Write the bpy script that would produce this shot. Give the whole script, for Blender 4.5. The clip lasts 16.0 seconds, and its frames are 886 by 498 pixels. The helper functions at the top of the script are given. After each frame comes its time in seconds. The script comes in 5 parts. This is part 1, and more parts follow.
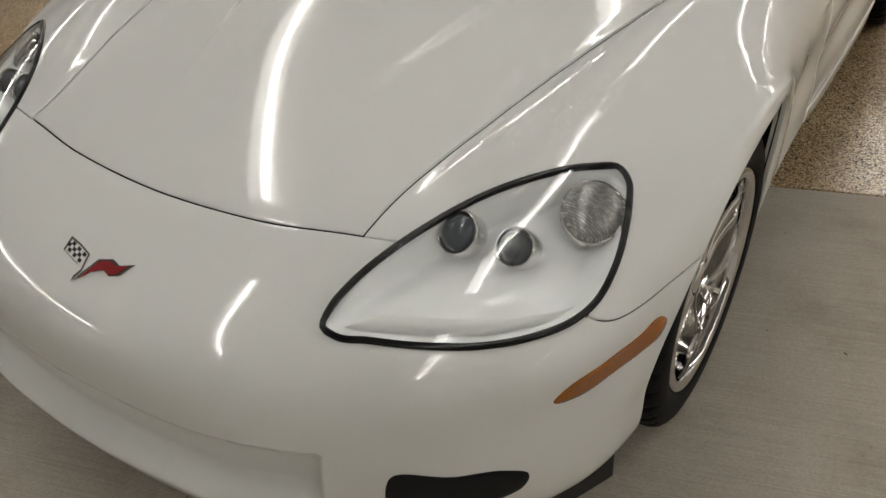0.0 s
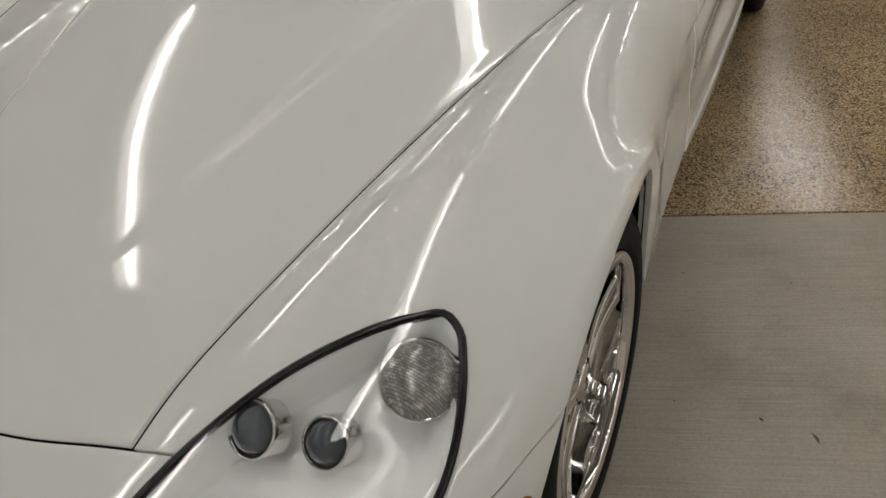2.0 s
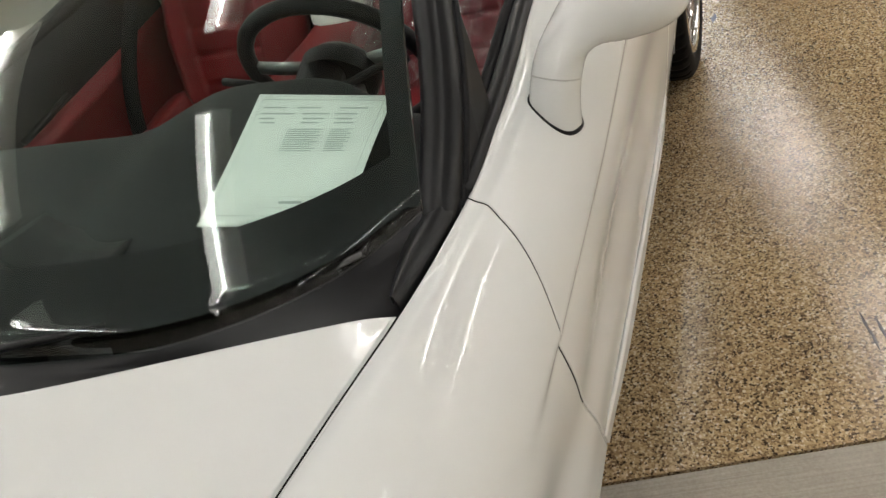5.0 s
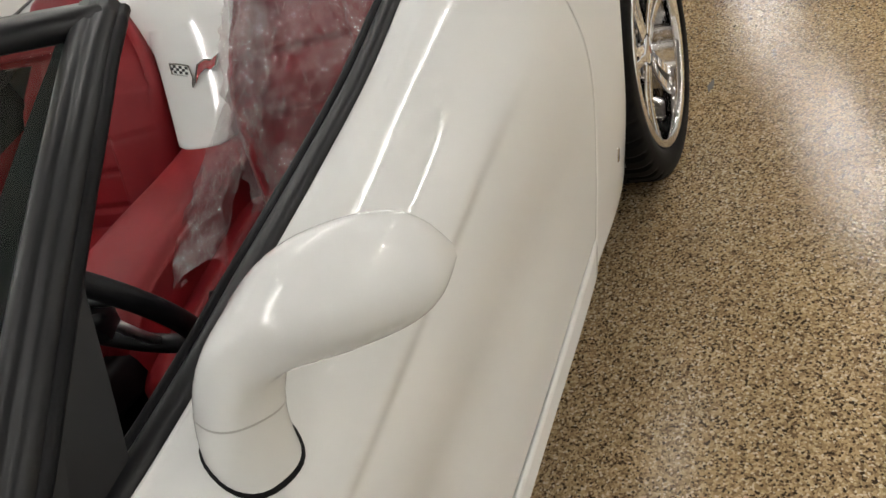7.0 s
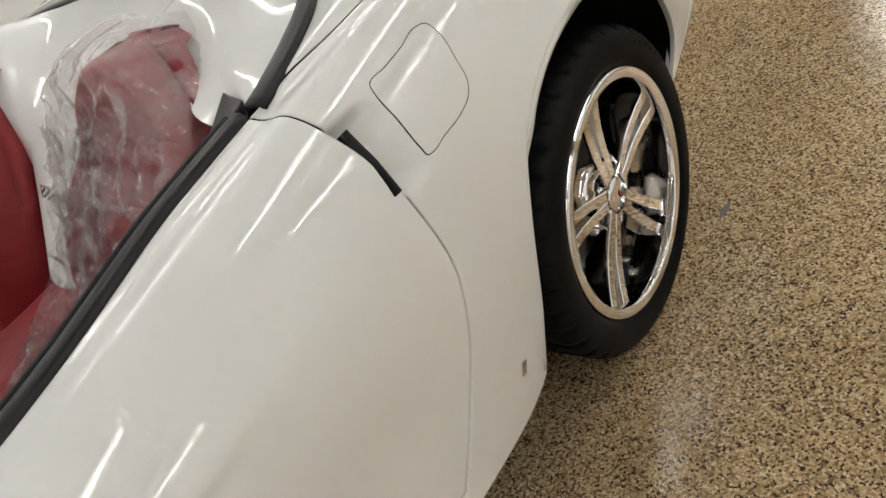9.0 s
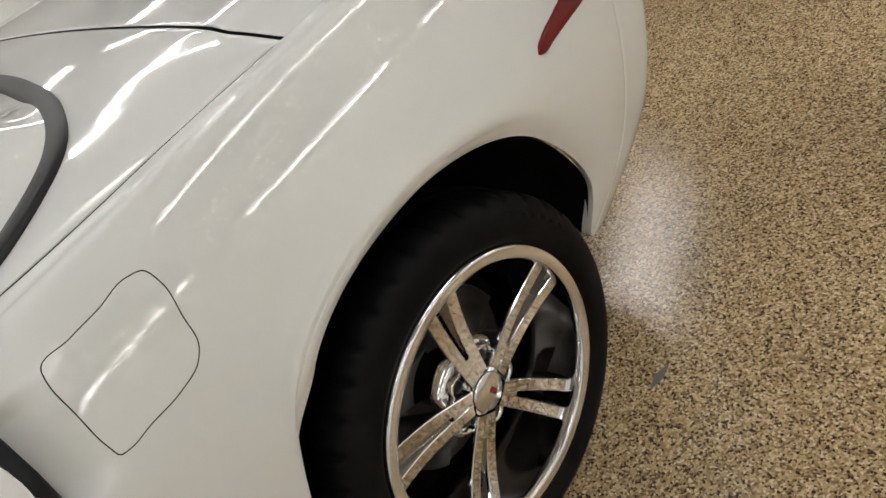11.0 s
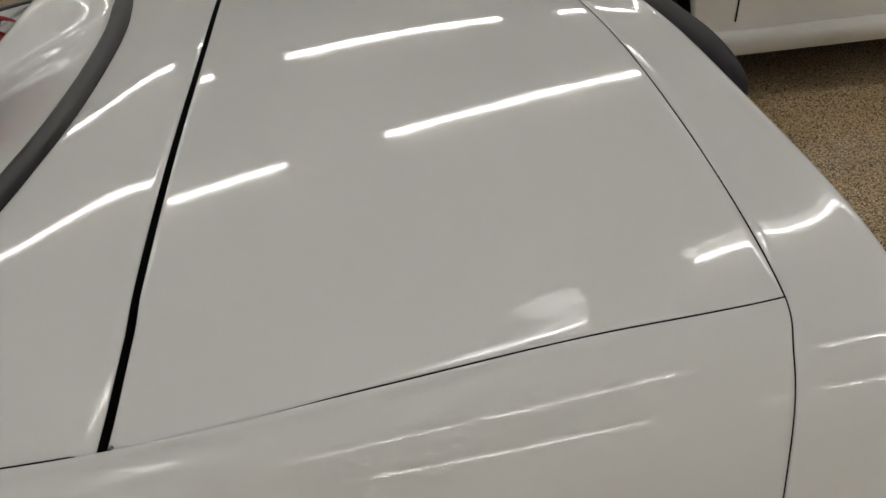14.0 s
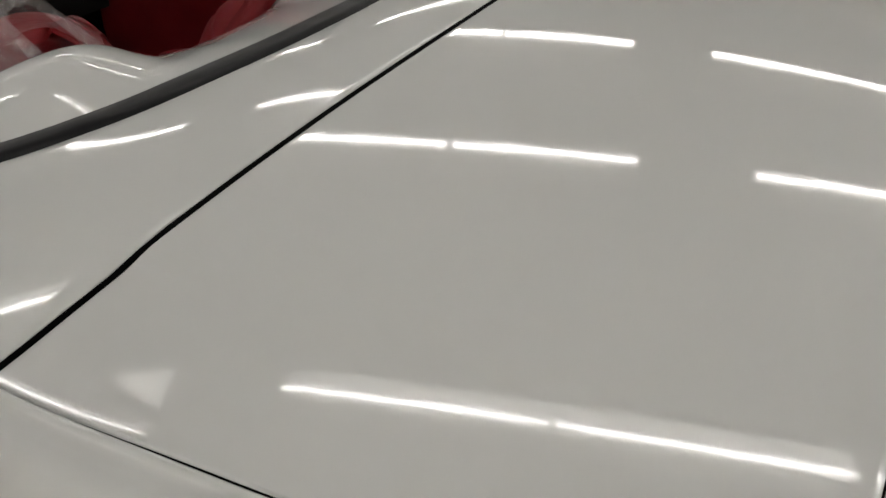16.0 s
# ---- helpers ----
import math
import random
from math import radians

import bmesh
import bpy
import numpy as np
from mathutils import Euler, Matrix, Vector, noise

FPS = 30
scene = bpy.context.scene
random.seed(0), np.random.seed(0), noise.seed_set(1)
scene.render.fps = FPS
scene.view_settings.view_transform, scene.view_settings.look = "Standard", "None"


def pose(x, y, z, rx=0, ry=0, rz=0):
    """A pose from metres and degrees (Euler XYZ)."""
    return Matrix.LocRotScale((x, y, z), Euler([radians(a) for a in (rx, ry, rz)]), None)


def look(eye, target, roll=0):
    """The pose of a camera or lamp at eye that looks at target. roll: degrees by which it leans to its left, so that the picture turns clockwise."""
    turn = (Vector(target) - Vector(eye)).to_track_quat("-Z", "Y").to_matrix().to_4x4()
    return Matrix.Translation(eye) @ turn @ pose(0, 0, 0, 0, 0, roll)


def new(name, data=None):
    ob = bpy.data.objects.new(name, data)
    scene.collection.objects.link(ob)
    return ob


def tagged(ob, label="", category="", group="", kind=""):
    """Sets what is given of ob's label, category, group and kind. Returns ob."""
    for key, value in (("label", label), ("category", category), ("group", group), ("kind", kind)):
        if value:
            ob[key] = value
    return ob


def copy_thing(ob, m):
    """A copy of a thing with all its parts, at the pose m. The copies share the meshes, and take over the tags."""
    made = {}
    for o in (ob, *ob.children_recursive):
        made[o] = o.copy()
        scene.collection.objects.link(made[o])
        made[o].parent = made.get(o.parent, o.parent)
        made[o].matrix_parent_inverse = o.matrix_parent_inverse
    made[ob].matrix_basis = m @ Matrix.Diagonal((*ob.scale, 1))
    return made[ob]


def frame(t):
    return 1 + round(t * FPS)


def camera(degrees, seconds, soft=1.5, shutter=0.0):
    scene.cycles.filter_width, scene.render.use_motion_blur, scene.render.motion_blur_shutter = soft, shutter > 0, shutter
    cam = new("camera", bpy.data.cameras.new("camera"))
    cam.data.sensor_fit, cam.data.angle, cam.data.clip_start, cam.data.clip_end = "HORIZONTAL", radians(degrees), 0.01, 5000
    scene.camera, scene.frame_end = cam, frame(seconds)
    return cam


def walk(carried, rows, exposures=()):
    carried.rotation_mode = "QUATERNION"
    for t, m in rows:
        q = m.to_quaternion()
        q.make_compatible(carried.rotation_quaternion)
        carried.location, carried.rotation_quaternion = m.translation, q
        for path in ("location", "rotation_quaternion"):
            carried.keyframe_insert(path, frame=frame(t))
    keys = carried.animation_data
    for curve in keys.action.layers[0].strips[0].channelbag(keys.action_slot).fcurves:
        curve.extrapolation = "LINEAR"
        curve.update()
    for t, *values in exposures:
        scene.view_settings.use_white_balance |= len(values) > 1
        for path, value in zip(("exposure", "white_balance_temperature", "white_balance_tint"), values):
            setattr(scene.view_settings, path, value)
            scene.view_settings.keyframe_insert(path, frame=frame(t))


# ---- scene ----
cam = camera(59.82, 16.0)
PATH = [
    (0.0, (1.1698, -0.3865, 1.348), (0.2305, 0.9304, 0.1717), -3.7),
    (0.5, (1.183, -0.321, 1.3524), (0.2667, 1.009, 0.1727), -4.5),
    (1.0, (1.2043, -0.2485, 1.3591), (0.319, 1.095, 0.1712), -5.53),
    (1.5, (1.2138, -0.1506, 1.363), (0.3747, 1.216, 0.168), -6.78),
    (2.0, (1.1535, 0.0183, 1.3649), (0.3655, 1.4101, 0.1641), -8.27),
    (2.5, (1.0852, 0.1758, 1.419), (0.3301, 1.5809, 0.2126), -10.55),
    (3.0, (1.0879, 0.2909, 1.4198), (0.3479, 1.7062, 0.2159), -12.19),
    (5.3, (1.2196, 1.1864, 1.4218), (0.3784, 2.5342, 0.207), -22.69),
    (5.5, (1.2641, 1.2537, 1.4092), (0.4021, 2.5899, 0.1961), -23.6),
    (6.0, (1.3851, 1.4242, 1.381), (0.4777, 2.7371, 0.1756), -25.19),
    (6.5, (1.4241, 1.5767, 1.3416), (0.4684, 2.8786, 0.1619), -26.31),
    (7.0, (1.4059, 1.7991, 1.3234), (0.4023, 3.0776, 0.1579), -26.84),
    (7.5, (1.4117, 1.9509, 1.3214), (0.3436, 3.1943, 0.1755), -27.32),
    (8.0, (1.4765, 2.1242, 1.309), (0.3348, 3.3085, 0.1714), -27.74),
    (8.5, (1.5734, 2.3212, 1.3117), (0.375, 3.4499, 0.1761), -28.17),
    (9.0, (1.5913, 2.5052, 1.2986), (0.352, 3.5869, 0.1611), -28.52),
    (9.2, (1.5769, 2.602, 1.3006), (0.3278, 3.6667, 0.1578), -28.53),
    (11.3, (1.6852, 3.2322, 1.2729), (0.2974, 4.1203, 0.1393), -27.54),
    (11.5, (1.6472, 3.3089, 1.2665), (0.2435, 4.1771, 0.137), -26.37),
    (12.0, (1.5561, 3.4672, 1.2785), (0.1158, 4.265, 0.1432), -22.66),
    (12.5, (1.5216, 3.6139, 1.305), (0.0129, 4.3151, 0.1951), -18.0),
    (13.0, (1.4553, 3.7516, 1.4001), (-0.0464, 4.3055, 0.2009), -11.38),
    (13.5, (1.408, 3.8264, 1.4281), (-0.1848, 4.227, 0.2869), -7.32),
    (14.0, (1.2602, 3.9009, 1.4561), (-0.3817, 4.0859, 0.3292), -4.2),
    (14.5, (1.1579, 3.9458, 1.4794), (-0.4843, 3.8976, 0.3388), -2.43),
    (15.0, (1.1191, 4.0298, 1.4799), (-0.4803, 3.7234, 0.3188), -1.08),
    (15.5, (1.0885, 4.1542, 1.4788), (-0.4195, 3.6079, 0.2839), 0.1),
    (16.0, (1.009, 4.1715, 1.4548), (-0.4156, 3.4516, 0.2497), 3.04),
]
walk(cam, [(t, look(eye, target, roll)) for t, eye, target, roll in PATH],
     [(0, 0.19, 6700, 12), (1.5, 0.06, 6700, 12), (3, -0.04, 6700, 12), (4.3, 0.37, 6650, 12), (5.5, 0.72, 6650, 12), (7.5, 0.65, 6550, 12), (9, 0.60, 6550, 12), (11.5, 0.39, 6500, 11), (12.5, 0.20, 6600, 12), (13.5, -0.14, 6600, 12), (14.5, -0.33, 6600, 12), (16, -0.29, 6600, 12)])

# ---------------------------------------------------------------- light: rows of fluorescent strip lights, turned with the room
ROOM = pose(0, 0, 0, 0, 0, 17.3)
CEILING = 3.25
world = bpy.data.worlds.new("world")
scene.world = world
world.use_nodes = True
world.node_tree.nodes["Background"].inputs["Color"].default_value = (0.9, 0.86, 0.8, 1)
world.node_tree.nodes["Background"].inputs["Strength"].default_value = 0.01
TUBE_GLOW = 28.0

# ---------------------------------------------------------------- materials
def material(name, colour=(0.8, 0.8, 0.8), rough=0.5, metal=0.0, coat=0.0, **more):
    m = bpy.data.materials.new(name)
    m.use_nodes = True
    b = m.node_tree.nodes["Principled BSDF"]
    b.inputs["Base Color"].default_value = (*colour, 1)
    b.inputs["Roughness"].default_value = rough
    b.inputs["Metallic"].default_value = metal
    b.inputs["Coat Weight"].default_value = coat
    b.inputs["Coat Roughness"].default_value = 0.03
    for key, value in more.items():
        b.inputs[key.replace("_", " ")].default_value = value
    return m


def wire(m, a, b):
    m.node_tree.links.new(a, b)


def node(m, kind, **values):
    n = m.node_tree.nodes.new(kind)
    for key, value in values.items():
        n.inputs[key].default_value = value
    return n


def coords(m):
    return node(m, "ShaderNodeTexCoord").outputs["Object"]


def ramp(m, fac, stops):
    r = node(m, "ShaderNodeValToRGB")
    e = r.color_ramp.elements
    while len(e) < len(stops):
        e.new(0.5)
    for k, (p, c) in enumerate(stops):
        e[k].position, e[k].color = p, (*c, 1)
    wire(m, fac, r.inputs["Fac"])
    return r.outputs["Color"]


def bump(m, height, strength, distance):
    n = node(m, "ShaderNodeBump", Strength=strength, Distance=distance)
    wire(m, height, n.inputs["Height"])
    wire(m, n.outputs["Normal"], m.node_tree.nodes["Principled BSDF"].inputs["Normal"])
    return n


def noise_tex(m, scale, detail=4.0, rough=0.55, vector=None):
    n = node(m, "ShaderNodeTexNoise", Scale=scale, Detail=detail, Roughness=rough)
    wire(m, vector if vector is not None else coords(m), n.inputs["Vector"])
    return n.outputs["Fac"]


def base(m):
    return m.node_tree.nodes["Principled BSDF"].inputs["Base Color"]


PAINT = material("white_paint", (0.79, 0.785, 0.77), 0.65, 0.0, 1.0, Specular_IOR_Level=0.3)
PAINT.node_tree.nodes["Principled BSDF"].inputs["Coat Roughness"].default_value = 0.004
# DARK also serves as painted shade on the walls of the shut lines
DARK = material("dark_underbody_and_gap_shade", (0.006, 0.006, 0.006), 0.9, Specular_IOR_Level=0.1)
RUBBER = material("seal_rubber", (0.006, 0.006, 0.007), 0.55, Specular_IOR_Level=0.15)
wire(PAINT, ramp(PAINT, noise_tex(PAINT, 1.7, 4), [(0.3, (.765, .772, .755)), (0.7, (.79, .797, .779))]), base(PAINT))

peel = node(PAINT, "ShaderNodeBump", Strength=0.05, Distance=0.0004)
wire(PAINT, noise_tex(PAINT, 240, 2), peel.inputs["Height"])
wire(PAINT, peel.outputs["Normal"], PAINT.node_tree.nodes["Principled BSDF"].inputs["Coat Normal"])

# flake floor: paint chips under a clear, slightly wavy top coat
EPOXY = material("flake_epoxy", rough=0.42, coat=0.0)
xyz = coords(EPOXY)
v = node(EPOXY, "ShaderNodeTexVoronoi", Scale=225.0)
wire(EPOXY, xyz, v.inputs["Vector"])
sep = node(EPOXY, "ShaderNodeSeparateColor")
wire(EPOXY, v.outputs["Color"], sep.inputs["Color"])
chips = ramp(EPOXY, sep.outputs["Red"], [(0.0, (.066, .044, .025)), (0.12, (.23, .150, .080)), (0.28, (.405, .278, .146)), (0.55, (.575, .412, .224)), (0.80, (.70, .54, .33)), (0.93, (.81, .68, .48))])
for e in EPOXY.node_tree.nodes:
    if e.bl_idname == "ShaderNodeValToRGB":
        e.color_ramp.interpolation = "CONSTANT"
stain = ramp(EPOXY, noise_tex(EPOXY, 1.3, 5, 0.6, xyz), [(0.30, (.74, .73, .73)), (0.62, (1, 1, 1))])
mix = node(EPOXY, "ShaderNodeMix")
mix.data_type, mix.blend_type = "RGBA", "MULTIPLY"
mix.inputs["Factor"].default_value = 1
wire(EPOXY, chips, mix.inputs["A"])
wire(EPOXY, stain, mix.inputs["B"])
wire(EPOXY, mix.outputs["Result"], base(EPOXY))
wave = node(EPOXY, "ShaderNodeTexVoronoi", Scale=120.0)
wire(EPOXY, xyz, wave.inputs["Vector"])
bump(EPOXY, wave.outputs["Distance"], 0.15, 0.0022)
EPOXY.node_tree.nodes["Principled BSDF"].inputs["Specular IOR Level"].default_value = 0.75
EPOXY.node_tree.nodes["Principled BSDF"].inputs["Roughness"].default_value = 0.15

# broomed concrete with streaks, stains and pits
CONCRETE = material("broomed_concrete", rough=0.75)
xyz = coords(CONCRETE)
mp = node(CONCRETE, "ShaderNodeMapping")
mp.inputs["Scale"].default_value = (1.2, 70, 1)
wire(CONCRETE, xyz, mp.inputs["Vector"])
streak = noise_tex(CONCRETE, 3.0, 5, 0.65, mp.outputs["Vector"])
cloud = noise_tex(CONCRETE, 2.6, 7, 0.62, xyz)
c1 = ramp(CONCRETE, streak, [(0.25, (.43, .385, .32)), (0.75, (.60, .55, .475))])
c2 = ramp(CONCRETE, cloud, [(0.28, (.60, .575, .54)), (0.45, (.86, .85, .83)), (0.68, (1, 1, 1))])
pits = node(CONCRETE, "ShaderNodeTexVoronoi", Scale=14.0)
wire(CONCRETE, xyz, pits.inputs["Vector"])
c3 = ramp(CONCRETE, pits.outputs["Distance"], [(0.022, (.35, .30, .25)), (0.05, (1, 1, 1))])
c4 = ramp(CONCRETE, noise_tex(CONCRETE, 160, 3, 0.6, xyz), [(0.3, (.80, .79, .78)), (0.7, (1, 1, 1))])
for a in (c2, c3, c4):
    mix = node(CONCRETE, "ShaderNodeMix")
    mix.data_type, mix.blend_type = "RGBA", "MULTIPLY"
    mix.inputs["Factor"].default_value = 1
    wire(CONCRETE, c1, mix.inputs["A"])
    wire(CONCRETE, a, mix.inputs["B"])
    c1 = mix.outputs["Result"]
wire(CONCRETE, c1, base(CONCRETE))
bump(CONCRETE, streak, 0.35, 0.004)

WALL = material("painted_wall", (.62, .58, .51), 0.7)
wire(WALL, ramp(WALL, noise_tex(WALL, 1.2, 6), [(0.3, (.68, .66, .61)), (0.7, (.78, .76, .71))]), base(WALL))
CEIL = material("ceiling_panels", (.66, .64, .60), 0.8)
wire(CEIL, ramp(CEIL, noise_tex(CEIL, 0.9, 5), [(0.3, (.17, .165, .155)), (0.7, (.24, .23, .215))]), base(CEIL))
FIXTURE = material("white_enamel", (.78, .77, .74), 0.35)
GLOW = material("lamp_tube", (1, 1, 1), 0.4)
GLOW.node_tree.nodes["Principled BSDF"].inputs["Emission Color"].default_value = (1.0, 1.0, 0.972, 1)
GLOW.node_tree.nodes["Principled BSDF"].inputs["Emission Strength"].default_value = TUBE_GLOW

# emission put in for the brightness of the reflector that the tubes light
LIT_BAND = material("lit_reflector_band", (.9, .9, .88), 0.5)
LIT_BAND.node_tree.nodes["Principled BSDF"].inputs["Emission Color"].default_value = (1.0, 1.0, 0.96, 1)
LIT_BAND.node_tree.nodes["Principled BSDF"].inputs["Emission Strength"].default_value = 3.2

CHROME = material("chrome", (.80, .79, .78), 0.045, 1.0)
wire(CHROME, ramp(CHROME, noise_tex(CHROME, 60, 3), [(0.2, (.035, .035, .035)), (0.8, (.075, .075, .075))]), CHROME.node_tree.nodes["Principled BSDF"].inputs["Roughness"])
TYRE = material("tyre_rubber", (.012, .012, .013), 0.55, Specular_IOR_Level=0.10)
wire(TYRE, ramp(TYRE, noise_tex(TYRE, 35, 5), [(0.3, (.0035, .0035, .004)), (0.8, (.008, .008, .008))]), base(TYRE))
bump(TYRE, noise_tex(TYRE, 420, 2), 0.25, 0.001)
IRON = material("brake_iron", (.075, .072, .07), 0.45, 0.9)
BLACK = material("black_plastic", (.006, .006, .007), 0.45, Specular_IOR_Level=0.22)
bump(BLACK, noise_tex(BLACK, 700, 2), 0.2, 0.0006)
SATIN = material("satin_black_trim", (.008, .008, .009), 0.40, Specular_IOR_Level=0.32)
bump(SATIN, noise_tex(SATIN, 300, 2), 0.05, 0.0006)
DASH = material("grained_dash_vinyl", (.030, .031, .031), 0.6, Specular_IOR_Level=0.3)
bump(DASH, noise_tex(DASH, 520, 4), 0.5, 0.0012)
wire(DASH, ramp(DASH, noise_tex(DASH, 9, 5), [(0.3, (.0065, .007, .007)), (0.7, (.011, .012, .012))]), base(DASH))
LEATHER = material("red_leather", (.34, .022, .022), 0.46, Specular_IOR_Level=0.3)
wire(LEATHER, ramp(LEATHER, noise_tex(LEATHER, 6, 5), [(0.3, (.175, .0075, .0115)), (0.7, (.235, .0125, .0160))]), base(LEATHER))
v = node(LEATHER, "ShaderNodeTexVoronoi", Scale=420.0)
wire(LEATHER, coords(LEATHER), v.inputs["Vector"])
bump(LEATHER, v.outputs["Distance"], 0.35, 0.0012)
SILVER = material("satin_silver", (.55, .55, .55), 0.3, 0.8)


def glass(name, tint, rough=0.0, ior=1.5):
    m = material(name, tint, rough, 0, 0, Transmission_Weight=1.0, IOR=ior)
    return m


CLEAR = glass("clear_lens", (.97, .98, .98))
SCREEN = glass("green_tinted_glass", (.66, .77, .72), ior=1.5)
AMBER = material("amber_lens", (.31, .090, .003), 0.12, 0, 0.6)
v = node(AMBER, "ShaderNodeTexWave", Scale=90.0)
wire(AMBER, coords(AMBER), v.inputs["Vector"])
bump(AMBER, v.outputs["Fac"], 0.25, 0.002)
RED_LENS = material("red_lens", (.30, .003, .006), 0.12, 0, 0.8, Specular_IOR_Level=0.2)
v = node(RED_LENS, "ShaderNodeTexChecker", Scale=640.0)
wire(RED_LENS, coords(RED_LENS), v.inputs["Vector"])
wire(RED_LENS, ramp(RED_LENS, v.outputs["Fac"], [(0, (.075, .0006, .001)), (1, (.26, .0022, .004))]), base(RED_LENS))
FLAG_RED = material("red_enamel", (.26, .010, .014), 0.2, 0, 1.0)
PLAIN_WHITE = material("white_enamel_badge", (.85, .85, .83), 0.25, 0, 1.0)
# crinkled clear film: mostly see-through, white along its folds
FILM = bpy.data.materials.new("clear_film")
FILM.use_nodes = True
fb = FILM.node_tree.nodes["Principled BSDF"]
fb.inputs["Base Color"].default_value = (.88, .80, .80, 1)
fb.inputs["Roughness"].default_value = 0.16
fb.inputs["Specular IOR Level"].default_value = 0.8
xyz = coords(FILM)
w1 = node(FILM, "ShaderNodeTexNoise", Scale=11.0, Detail=5.0, Roughness=0.6, Distortion=1.6)
w1.noise_type = "RIDGED_MULTIFRACTAL"
wire(FILM, xyz, w1.inputs["Vector"])
w2 = node(FILM, "ShaderNodeTexNoise", Scale=34.0, Detail=4.0, Roughness=0.6, Distortion=1.2)
wire(FILM, xyz, w2.inputs["Vector"])
see = node(FILM, "ShaderNodeBsdfTransparent")
stir = node(FILM, "ShaderNodeTexNoise", Scale=7.0, Detail=3.0)
wire(FILM, xyz, stir.inputs["Vector"])
bent = node(FILM, "ShaderNodeVectorMath")
bent.operation = "MULTIPLY_ADD"
wire(FILM, stir.outputs["Color"], bent.inputs[0])
bent.inputs[1].default_value = (.20, .20, .20)
wire(FILM, xyz, bent.inputs[2])
drawn = node(FILM, "ShaderNodeMapping")
drawn.inputs["Scale"].default_value = (1.7, 1.2, 0.24)
wire(FILM, bent.outputs["Vector"], drawn.inputs["Vector"])
lines = []
for size, width, top in ((7.0, .10, .07), (34.0, .07, .16)):
    cell = node(FILM, "ShaderNodeTexVoronoi", Scale=size)
    cell.feature = "DISTANCE_TO_EDGE"
    wire(FILM, drawn.outputs["Vector"], cell.inputs["Vector"])
    lines.append(ramp(FILM, cell.outputs["Distance"], [(0.0, (top, top, top)), (width, (top * .25,) * 3), (width * 3.5, (0, 0, 0))]))
patch = ramp(FILM, noise_tex(FILM, 5.0, 3, 0.5, xyz), [(0.38, (.06, .06, .06)), (0.62, (1, 1, 1))])
both_lines = node(FILM, "ShaderNodeMix")
both_lines.data_type, both_lines.blend_type = "RGBA", "LIGHTEN"
both_lines.inputs["Factor"].default_value = 1
wire(FILM, lines[0], both_lines.inputs["A"])
wire(FILM, lines[1], both_lines.inputs["B"])
some = node(FILM, "ShaderNodeMix")
some.data_type, some.blend_type = "RGBA", "MULTIPLY"
some.inputs["Factor"].default_value = 1
wire(FILM, both_lines.outputs["Result"], some.inputs["A"])
wire(FILM, patch, some.inputs["B"])
lift = node(FILM, "ShaderNodeMix")
lift.data_type, lift.blend_type = "RGBA", "ADD"
lift.inputs["Factor"].default_value = 1
wire(FILM, some.outputs["Result"], lift.inputs["A"])
lift.inputs["B"].default_value = (.115, .115, .115, 1)
fold = lift.outputs["Result"]
haze = node(FILM, "ShaderNodeMixShader")
wire(FILM, fold, haze.inputs["Fac"])
wire(FILM, see.outputs["BSDF"], haze.inputs[1])
wire(FILM, fb.outputs["BSDF"], haze.inputs[2])
gloss = node(FILM, "ShaderNodeBsdfGlossy", Roughness=0.12)
blend = node(FILM, "ShaderNodeMixShader", Fac=0.10)
wire(FILM, haze.outputs["Shader"], blend.inputs[1])
wire(FILM, gloss.outputs["BSDF"], blend.inputs[2])
wire(FILM, blend.outputs["Shader"], FILM.node_tree.nodes["Material Output"].inputs["Surface"])
b1 = bump(FILM, w1.outputs["Fac"], 0.9, 0.012)
b2 = node(FILM, "ShaderNodeBump", Strength=0.7, Distance=0.006)
wire(FILM, w2.outputs["Fac"], b2.inputs["Height"])
wire(FILM, b1.outputs["Normal"], b2.inputs["Normal"])
wire(FILM, b2.outputs["Normal"], fb.inputs["Normal"])
wire(FILM, b2.outputs["Normal"], gloss.inputs["Normal"])

PAPER = material("pale_paper", (.80, .82, .78), 0.8)
INK = material("printed_ink", (.40, .43, .41), 0.8)
SMOKE = material("smoked_lens", (.005, .004, .005), 0.45, Specular_IOR_Level=0.12)
from mathutils.bvhtree import BVHTree

# ---------------------------------------------------------------- helpers for meshes
def part(name, bm, mat, parent=None, label="", smooth=True):
    """Links a bmesh as one mesh object under a thing or a part."""
    me = bpy.data.meshes.new(name)
    bm.to_mesh(me)
    bm.free()
    ob = new(name, me)
    for m in (mat if isinstance(mat, (list, tuple)) else [mat]):
        me.materials.append(m)
    if smooth:
        me.polygons.foreach_set("use_smooth", [True] * len(me.polygons))
    if parent:
        ob.parent = parent
    return tagged(ob, label)


def thing(name, label, category, group="", at=None):
    ob = tagged(new(name), label, category, group)
    if at is not None:
        ob.matrix_basis = at
    return ob


def mesh_of(verts, faces):
    bm = bmesh.new()
    vs = [bm.verts.new(v) for v in verts]
    bm.verts.index_update()
    for f in faces:
        if len(set(f)) > 2:
            bm.faces.new([vs[i] for i in f])
    return bm


